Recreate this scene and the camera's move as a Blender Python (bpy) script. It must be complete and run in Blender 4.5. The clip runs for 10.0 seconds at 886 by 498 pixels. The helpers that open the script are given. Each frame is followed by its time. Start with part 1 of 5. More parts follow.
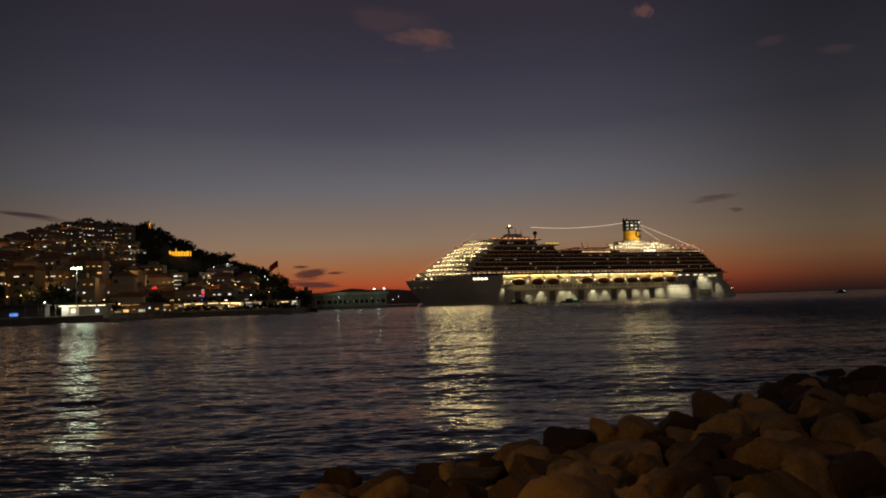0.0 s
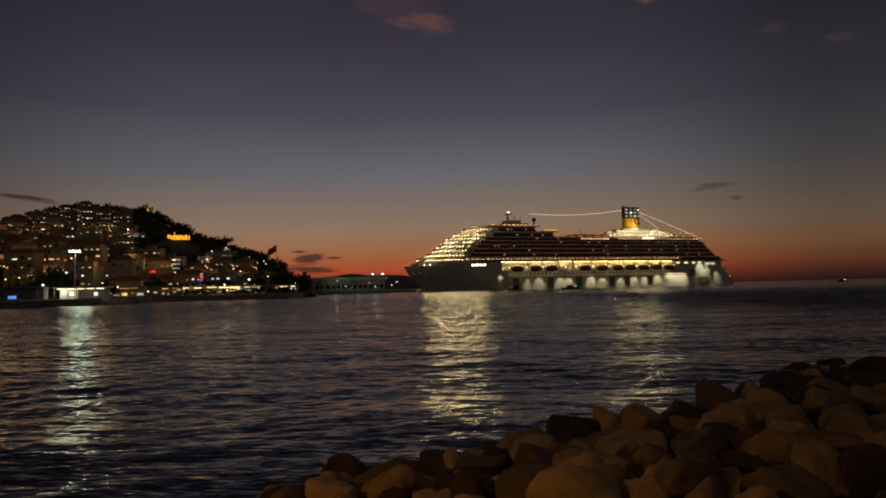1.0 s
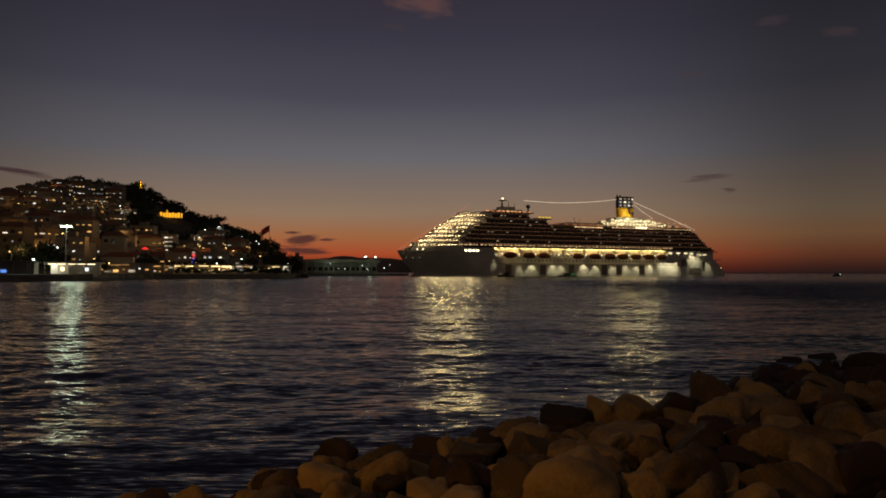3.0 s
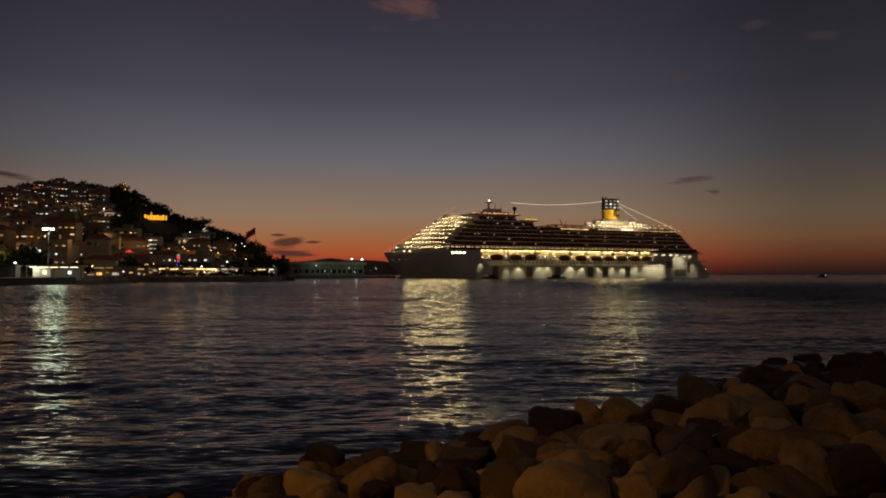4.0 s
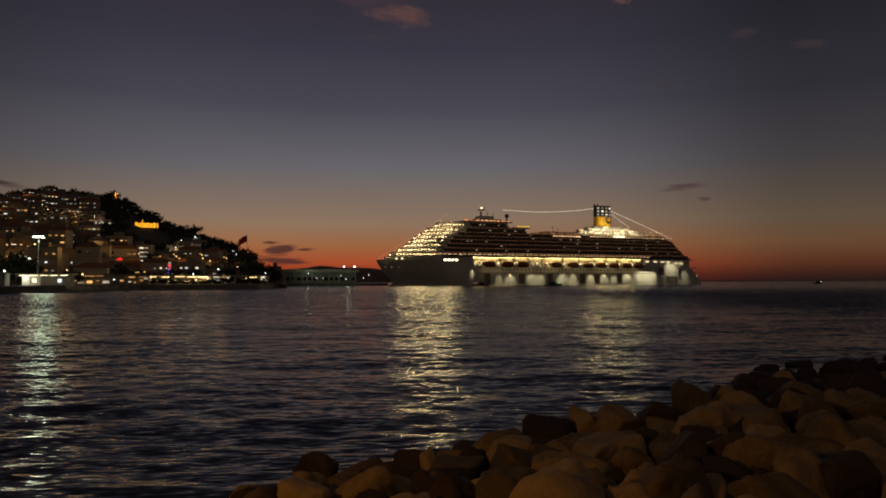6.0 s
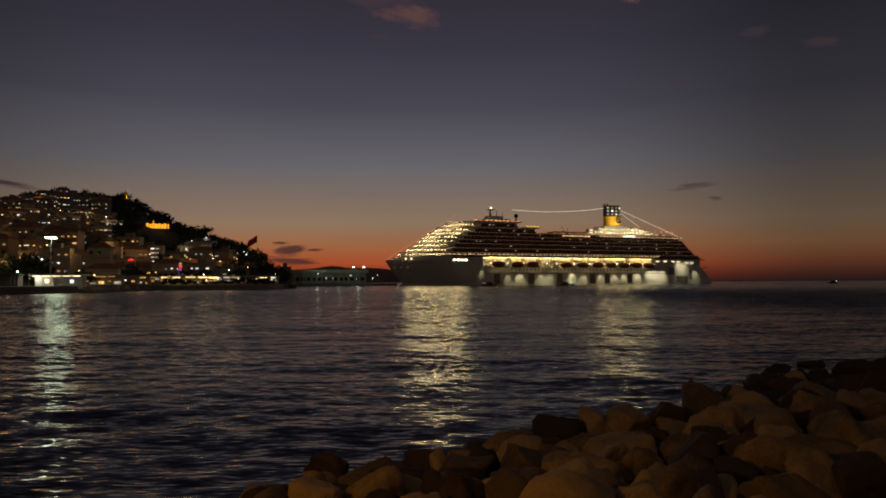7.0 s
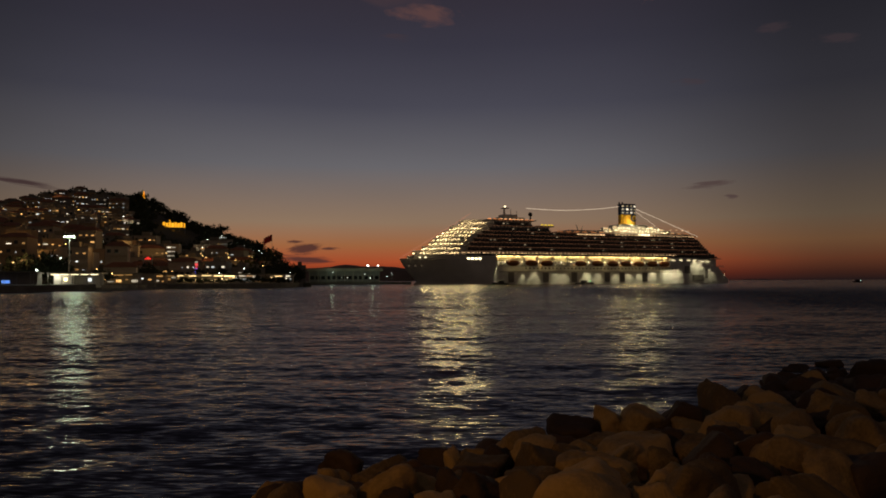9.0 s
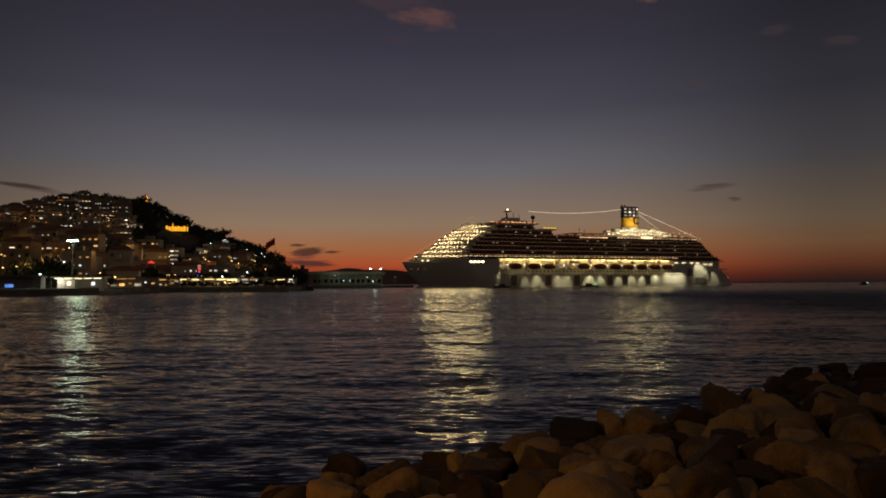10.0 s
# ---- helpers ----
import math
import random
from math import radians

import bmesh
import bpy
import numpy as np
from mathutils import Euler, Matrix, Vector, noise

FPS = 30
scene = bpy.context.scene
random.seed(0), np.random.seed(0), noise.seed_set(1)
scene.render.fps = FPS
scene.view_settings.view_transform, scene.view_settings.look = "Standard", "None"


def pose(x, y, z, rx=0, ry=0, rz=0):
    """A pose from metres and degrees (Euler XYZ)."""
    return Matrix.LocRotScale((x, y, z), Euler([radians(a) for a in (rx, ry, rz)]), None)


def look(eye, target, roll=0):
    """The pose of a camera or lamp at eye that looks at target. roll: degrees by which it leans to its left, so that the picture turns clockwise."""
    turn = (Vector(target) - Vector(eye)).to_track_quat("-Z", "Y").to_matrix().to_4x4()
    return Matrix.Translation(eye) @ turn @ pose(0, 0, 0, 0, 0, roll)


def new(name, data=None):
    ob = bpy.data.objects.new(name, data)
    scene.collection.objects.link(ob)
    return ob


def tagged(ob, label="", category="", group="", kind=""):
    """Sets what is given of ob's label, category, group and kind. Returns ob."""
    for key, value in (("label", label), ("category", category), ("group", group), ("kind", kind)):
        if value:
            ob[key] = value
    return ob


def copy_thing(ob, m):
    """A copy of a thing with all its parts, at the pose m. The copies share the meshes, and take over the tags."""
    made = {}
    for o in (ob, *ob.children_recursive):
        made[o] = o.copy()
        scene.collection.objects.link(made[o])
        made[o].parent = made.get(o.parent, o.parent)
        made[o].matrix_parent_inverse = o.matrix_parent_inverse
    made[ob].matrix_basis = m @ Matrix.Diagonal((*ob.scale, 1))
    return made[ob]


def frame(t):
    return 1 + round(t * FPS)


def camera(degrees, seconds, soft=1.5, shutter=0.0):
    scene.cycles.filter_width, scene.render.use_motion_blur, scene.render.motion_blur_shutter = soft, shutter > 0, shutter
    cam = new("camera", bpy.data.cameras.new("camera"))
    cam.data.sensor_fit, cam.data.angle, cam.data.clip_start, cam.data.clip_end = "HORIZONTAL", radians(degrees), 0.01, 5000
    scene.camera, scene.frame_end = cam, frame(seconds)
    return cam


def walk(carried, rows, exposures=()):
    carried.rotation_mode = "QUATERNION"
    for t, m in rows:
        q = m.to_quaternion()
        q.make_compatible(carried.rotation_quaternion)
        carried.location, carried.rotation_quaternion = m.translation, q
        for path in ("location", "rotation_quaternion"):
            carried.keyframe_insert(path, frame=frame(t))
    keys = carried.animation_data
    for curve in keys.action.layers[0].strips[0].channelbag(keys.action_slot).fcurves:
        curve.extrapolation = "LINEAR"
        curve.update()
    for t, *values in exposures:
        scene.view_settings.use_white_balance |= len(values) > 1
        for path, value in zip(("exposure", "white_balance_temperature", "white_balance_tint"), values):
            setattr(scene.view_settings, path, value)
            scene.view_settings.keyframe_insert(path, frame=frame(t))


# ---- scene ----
R_ = random.Random

# ---------------- camera ----------------
cam = camera(66.0, 10.0, soft=1.8)
PATH = [
    (0.0, 0.194, -0.238, 2.538, 1.77, 4.47, 0.35),
    (0.5, 0.154, -0.212, 2.560, 1.61, 4.01, 0.15),
    (1.0, 0.103, -0.167, 2.563, 1.32, 3.28, 0.20),
    (1.5, 0.086, -0.108, 2.566, 0.93, 2.63, 0.36),
    (2.0, 0.063, -0.091, 2.576, 0.36, 2.24, 0.30),
    (3.5, 0.029, -0.028, 2.583, -0.14, 1.97, -0.93),
    (4.0, 0.024, 0.014, 2.586, 0.03, 2.16, -1.55),
    (4.5, 0.014, 0.020, 2.597, 0.20, 2.44, -2.14),
    (5.0, 0.010, 0.017, 2.599, 0.23, 2.67, -2.45),
    (5.5, 0.008, 0.022, 2.596, 0.19, 2.75, -2.40),
    (7.0, 0.001, 0.009, 2.598, 0.24, 2.78, -1.40),
    (7.5, 0.002, -0.007, 2.604, 0.27, 2.77, -1.02),
    (8.0, -0.004, -0.010, 2.608, 0.29, 2.72, -0.68),
    (8.5, 0.000, 0.007, 2.599, 0.21, 2.67, -0.40),
    (9.0, 0.003, 0.010, 2.596, 0.20, 2.67, -0.22),
    (9.5, 0.003, -0.013, 2.604, 0.27, 2.78, -0.10),
    (10.0, 0.000, 0.000, 2.600, 0.30, 2.94, 0.00),
]
walk(cam, [(t, pose(x, y, z, 90 + p, r, w)) for t, x, y, z, r, p, w in PATH])


# ---------------- sky ----------------
def lin(r, g, b):
    return tuple(((c / 255 / 12.92) if c < 10.3 else ((c / 255 + 0.055) / 1.055) ** 2.4) for c in (r, g, b))


def link(nt, a, b):
    nt.links.new(a, b)


def math_node(nt, op, a, b=None, clamp=False):
    n = nt.nodes.new("ShaderNodeMath")
    n.operation, n.use_clamp = op, clamp
    for k, v in enumerate((a, b)):
        if v is None:
            continue
        if isinstance(v, (int, float)):
            n.inputs[k].default_value = v
        else:
            link(nt, v, n.inputs[k])
    return n.outputs[0]


def ramp(nt, fac, stops):
    n = nt.nodes.new("ShaderNodeValToRGB")
    els = n.color_ramp.elements
    while len(els) < len(stops):
        els.new(0.5)
    for e, (p, c) in zip(els, stops):
        e.position, e.color = p, (*c, 1)
    link(nt, fac, n.inputs[0])
    return n.outputs[0]


def mix_rgb(nt, fac, a, b):
    n = nt.nodes.new("ShaderNodeMix")
    n.data_type = "RGBA"
    for sock, v in ((n.inputs["Factor"], fac), (n.inputs[6], a), (n.inputs[7], b)):
        if isinstance(v, (int, float)):
            sock.default_value = v
        elif isinstance(v, tuple):
            sock.default_value = (*v[:3], 1)
        else:
            link(nt, v, sock)
    return n.outputs[2]


SUNSET = Vector((-0.087, 0.9962, 0)).normalized()


def dusk_sky():
    world = bpy.data.worlds.new("dusk_sky")
    world.use_nodes = True
    scene.world = world
    nt = world.node_tree
    bg = nt.nodes["Background"]
    co = nt.nodes.new("ShaderNodeTexCoord").outputs["Generated"]
    sep = nt.nodes.new("ShaderNodeSeparateXYZ")
    link(nt, co, sep.inputs[0])
    elev = math_node(nt, "MULTIPLY", sep.outputs[2], 2.0, True)
    glow = [(0.0, lin(74, 30, 23)), (0.022, lin(126, 47, 29)), (0.055, lin(168, 76, 43)), (0.105, lin(157, 101, 64)),
            (0.17, lin(141, 116, 94)), (0.33, lin(102, 100, 104)), (0.50, lin(72, 71, 82)), (0.66, lin(57, 55, 67)),
            (0.80, lin(51, 46, 56)), (1.0, lin(39, 38, 49))]
    side = [(0.0, lin(33, 23, 23)), (0.022, lin(60, 33, 25)), (0.055, lin(90, 51, 34)), (0.105, lin(103, 73, 50)),
            (0.17, lin(94, 79, 64)), (0.33, lin(66, 63, 65)), (0.50, lin(47, 46, 52)), (0.66, lin(39, 38, 44)),
            (0.80, lin(31, 30, 38)), (1.0, lin(27, 27, 37))]
    dot = nt.nodes.new("ShaderNodeVectorMath")
    dot.operation = "DOT_PRODUCT"
    flat = nt.nodes.new("ShaderNodeVectorMath")
    flat.operation = "MULTIPLY"
    flat.inputs[1].default_value = (1, 1, 0)
    norm = nt.nodes.new("ShaderNodeVectorMath")
    norm.operation = "NORMALIZE"
    link(nt, co, flat.inputs[0])
    link(nt, flat.outputs[0], norm.inputs[0])
    link(nt, norm.outputs[0], dot.inputs[0])
    dot.inputs[1].default_value = SUNSET
    az = nt.nodes.new("ShaderNodeMapRange")
    az.interpolation_type = "SMOOTHSTEP"
    az.inputs[1].default_value, az.inputs[2].default_value = 0.81, 1.0
    link(nt, dot.outputs["Value"], az.inputs[0])
    near = mix_rgb(nt, az.outputs[0], ramp(nt, elev, side), ramp(nt, elev, glow))
    back = nt.nodes.new("ShaderNodeMapRange")
    back.inputs[1].default_value, back.inputs[2].default_value = -0.2, 0.75
    link(nt, dot.outputs["Value"], back.inputs[0])
    col = mix_rgb(nt, back.outputs[0], lin(60, 51, 45), near)
    # uneven high haze
    tex = nt.nodes.new("ShaderNodeTexNoise")
    mp = nt.nodes.new("ShaderNodeMapping")
    mp.inputs["Scale"].default_value = (1.5, 1.5, 6)
    link(nt, co, mp.inputs[0])
    link(nt, mp.outputs[0], tex.inputs["Vector"])
    tex.inputs["Scale"].default_value = 1.6
    haze = nt.nodes.new("ShaderNodeMapRange")
    haze.inputs[3].default_value, haze.inputs[4].default_value = 0.88, 1.1
    link(nt, tex.outputs["Fac"], haze.inputs[0])
    link(nt, col, bg.inputs[0])
    link(nt, haze.outputs[0], bg.inputs[1])


dusk_sky()


def lamp(name, kind, at, energy, colour, size=0.3, aim=None, cone=60, blend=0.6):
    data = bpy.data.lights.new(name, kind)
    data.energy, data.color = energy, colour
    if kind in ("POINT", "SPOT"):
        data.shadow_soft_size = size
    if kind == "SPOT":
        data.spot_size, data.spot_blend = radians(cone), blend
    if kind == "AREA":
        data.shape, data.size, data.size_y, data.spread = "RECTANGLE", size, blend, radians(cone)
    ob = new(name, data)
    ob.matrix_basis = look(at, aim) if aim else Matrix.Translation(at)
    return ob


# sodium street lamp of the promenade behind the viewer
lamp("street_lamp_light", "POINT", (-5.0, 1.5, 4.0), 285, (1.0, 0.42, 0.055), 0.25)
# unseen red lamp, added to redden the boulders on the right
lamp("street_lamp_light", "POINT", (19.0, -4.0, 7.5), 150, (1.0, 0.16, 0.02), 0.25)


# ---------------- materials ----------------
def surface(name, colour, rough=0.7, metal=0.0, dark=0.6, scale=3.0, fine=40.0, bump=0.2, dist=0.02, coords="Object", vary=0.16):
    m = bpy.data.materials.new(name)
    m.use_nodes = True
    nt = m.node_tree
    b = nt.nodes["Principled BSDF"]
    co = nt.nodes.new("ShaderNodeTexCoord").outputs[coords]
    n1, n2 = nt.nodes.new("ShaderNodeTexNoise"), nt.nodes.new("ShaderNodeTexNoise")
    for n, sc, de in ((n1, scale, 4), (n2, fine, 6)):
        n.inputs["Scale"].default_value, n.inputs["Detail"].default_value = sc, de
        link(nt, co, n.inputs["Vector"])
    both = math_node(nt, "ADD", math_node(nt, "MULTIPLY", n1.outputs["Fac"], 0.65), math_node(nt, "MULTIPLY", n2.outputs["Fac"], 0.35))
    info = nt.nodes.new("ShaderNodeObjectInfo")
    shade = math_node(nt, "ADD", math_node(nt, "MULTIPLY", info.outputs["Random"], vary), math_node(nt, "SUBTRACT", both, vary / 2))
    col = ramp(nt, shade, [(0.3, tuple(c * dark for c in colour)), (0.7, tuple(min(1, c * 1.12) for c in colour))])
    link(nt, col, b.inputs["Base Color"])
    b.inputs["Roughness"].default_value, b.inputs["Metallic"].default_value = rough, metal
    if bump:
        bn = nt.nodes.new("ShaderNodeBump")
        bn.inputs["Strength"].default_value, bn.inputs["Distance"].default_value = bump, dist
        link(nt, both, bn.inputs["Height"])
        link(nt, bn.outputs[0], b.inputs["Normal"])
    return m


def glowing(name, colour, strength, spread=0.0):
    m = bpy.data.materials.new(name)
    m.use_nodes = True
    nt = m.node_tree
    nt.nodes.remove(nt.nodes["Principled BSDF"])
    e = nt.nodes.new("ShaderNodeEmission")
    e.inputs[0].default_value = (*colour, 1)
    e.inputs[1].default_value = strength
    if spread:
        info = nt.nodes.new("ShaderNodeObjectInfo")
        f = math_node(nt, "POWER", info.outputs["Random"], 2.2)
        link(nt, math_node(nt, "ADD", math_node(nt, "MULTIPLY", f, strength * spread), strength), e.inputs[1])
    link(nt, e.outputs[0], nt.nodes["Material Output"].inputs[0])
    return m


def water_material():
    m = bpy.data.materials.new("sea_water")
    m.use_nodes = True
    nt = m.node_tree
    b = nt.nodes["Principled BSDF"]
    b.inputs["Base Color"].default_value = (0.006, 0.0055, 0.006, 1)
    b.inputs["Roughness"].default_value = 0.12
    b.inputs["IOR"].default_value = 1.33
    co = nt.nodes.new("ShaderNodeTexCoord").outputs["Object"]
    # ripples as a field of slopes at five sizes
    total = None
    for sc, amp, turn in ((0.22, 0.20, 0.25), (0.95, 0.26, -0.15), (2.9, 0.50, -0.3), (6.0, 0.60, 0.12), (12.0, 0.85, 0.2)):
        mp = nt.nodes.new("ShaderNodeMapping")
        mp.inputs["Rotation"].default_value = (0, 0, turn)
        mp.inputs["Scale"].default_value = (0.30, 1.5, 1)
        link(nt, co, mp.inputs[0])
        n = nt.nodes.new("ShaderNodeTexNoise")
        n.inputs["Scale"].default_value, n.inputs["Detail"].default_value = sc, 3.0
        link(nt, mp.outputs[0], n.inputs["Vector"])
        sub = nt.nodes.new("ShaderNodeVectorMath")
        sub.operation = "SUBTRACT"
        sub.inputs[1].default_value = (0.5, 0.5, 0.5)
        link(nt, n.outputs["Color"], sub.inputs[0])
        mul = nt.nodes.new("ShaderNodeVectorMath")
        mul.operation = "MULTIPLY"
        mul.inputs[1].default_value = (amp * 0.9, amp, 0)
        link(nt, sub.outputs[0], mul.inputs[0])
        if total is None:
            total = mul.outputs[0]
        else:
            add = nt.nodes.new("ShaderNodeVectorMath")
            link(nt, total, add.inputs[0])
            link(nt, mul.outputs[0], add.inputs[1])
            total = add.outputs[0]
    # calmer in the lee of the breakwater; offshore the waves are steeper, leaning with the wind to the shore
    sep = nt.nodes.new("ShaderNodeSeparateXYZ")
    link(nt, co, sep.inputs[0])
    off = nt.nodes.new("ShaderNodeMapRange")
    off.interpolation_type = "SMOOTHSTEP"
    off.inputs[1].default_value, off.inputs[2].default_value = 4.0, 85.0
    link(nt, sep.outputs[1], off.inputs[0])
    gain = nt.nodes.new("ShaderNodeVectorMath")
    gain.operation = "SCALE"
    link(nt, total, gain.inputs[0])
    link(nt, math_node(nt, "ADD", math_node(nt, "MULTIPLY", off.outputs[0], 0.40), 0.68), gain.inputs["Scale"])
    lean = nt.nodes.new("ShaderNodeVectorMath")
    lean.operation = "SCALE"
    lean.inputs[0].default_value = (0, -0.128, 0)
    # the swell steepens away from the lee of the breakwater, to both sides
    head = nt.nodes.new("ShaderNodeMapRange")
    head.interpolation_type = "SMOOTHSTEP"
    head.inputs[1].default_value, head.inputs[2].default_value = 8.0, 48.0
    head.inputs[3].default_value, head.inputs[4].default_value = 1.0, 1.75
    link(nt, math_node(nt, "ABSOLUTE", sep.outputs[0], 0.0), head.inputs[0])
    # sheltered water again towards the harbour
    quay = nt.nodes.new("ShaderNodeMapRange")
    quay.interpolation_type = "SMOOTHSTEP"
    quay.inputs[1].default_value, quay.inputs[2].default_value = 110.0, 320.0
    quay.inputs[3].default_value, quay.inputs[4].default_value = 1.0, 0.36
    link(nt, sep.outputs[1], quay.inputs[0])
    steep = math_node(nt, "MULTIPLY", math_node(nt, "ADD", math_node(nt, "MULTIPLY", off.outputs[0], 0.45), 0.42), head.outputs[0])
    open_sea = nt.nodes.new("ShaderNodeMapRange")
    open_sea.interpolation_type = "SMOOTHSTEP"
    open_sea.inputs[1].default_value, open_sea.inputs[2].default_value = 6.0, 45.0
    open_sea.inputs[3].default_value, open_sea.inputs[4].default_value = 1.0, 1.4
    link(nt, sep.outputs[0], open_sea.inputs[0])
    steep = math_node(nt, "MULTIPLY", steep, open_sea.outputs[0])
    link(nt, math_node(nt, "MULTIPLY", steep, quay.outputs[0]), lean.inputs["Scale"])
    both = nt.nodes.new("ShaderNodeVectorMath")
    link(nt, gain.outputs[0], both.inputs[0])
    link(nt, lean.outputs[0], both.inputs[1])
    total = both.outputs[0]
    geo = nt.nodes.new("ShaderNodeNewGeometry")
    add = nt.nodes.new("ShaderNodeVectorMath")
    link(nt, total, add.inputs[0])
    link(nt, geo.outputs["Normal"], add.inputs[1])
    unit = nt.nodes.new("ShaderNodeVectorMath")
    unit.operation = "NORMALIZE"
    link(nt, add.outputs[0], unit.inputs[0])
    link(nt, unit.outputs[0], b.inputs["Normal"])
    return m


def cloud_material(name, colour, density=1.0, scale=2.2, stretch=(1, 1, 2.2)):
    """A thin bank of cloud that thins out to its edge."""
    m = bpy.data.materials.new(name)
    m.use_nodes = True
    nt = m.node_tree
    nt.nodes.remove(nt.nodes["Principled BSDF"])
    tc = nt.nodes.new("ShaderNodeTexCoord")
    sep = nt.nodes.new("ShaderNodeSeparateXYZ")
    link(nt, tc.outputs["Generated"], sep.inputs[0])
    dx = math_node(nt, "SUBTRACT", sep.outputs[0], 0.5)
    dz = math_node(nt, "SUBTRACT", sep.outputs[2], 0.5)
    r2 = math_node(nt, "ADD", math_node(nt, "MULTIPLY", dx, dx), math_node(nt, "MULTIPLY", dz, dz))
    edge = math_node(nt, "SUBTRACT", 1.0, math_node(nt, "MULTIPLY", math_node(nt, "SQRT", r2), 2.0))
    mp = nt.nodes.new("ShaderNodeMapping")
    mp.inputs["Scale"].default_value = stretch
    link(nt, tc.outputs["Generated"], mp.inputs[0])
    info = nt.nodes.new("ShaderNodeObjectInfo")
    off = nt.nodes.new("ShaderNodeCombineXYZ")
    link(nt, math_node(nt, "MULTIPLY", info.outputs["Random"], 40.0), off.inputs[1])
    link(nt, off.outputs[0], mp.inputs["Location"])
    n = nt.nodes.new("ShaderNodeTexNoise")
    n.inputs["Scale"].default_value, n.inputs["Detail"].default_value = scale, 4
    link(nt, mp.outputs[0], n.inputs["Vector"])
    a = math_node(nt, "ADD", math_node(nt, "MULTIPLY", edge, 1.3), math_node(nt, "MULTIPLY", math_node(nt, "SUBTRACT", n.outputs["Fac"], 0.62), 1.9))
    a = math_node(nt, "MULTIPLY", math_node(nt, "MULTIPLY", a, 1.6, True), density)
    e = nt.nodes.new("ShaderNodeEmission")
    e.inputs[0].default_value = (*colour, 1)
    tr = nt.nodes.new("ShaderNodeBsdfTransparent")
    mx = nt.nodes.new("ShaderNodeMixShader")
    link(nt, a, mx.inputs[0])
    link(nt, tr.outputs[0], mx.inputs[1])
    link(nt, e.outputs[0], mx.inputs[2])
    link(nt, mx.outputs[0], nt.nodes["Material Output"].inputs[0])
    return m


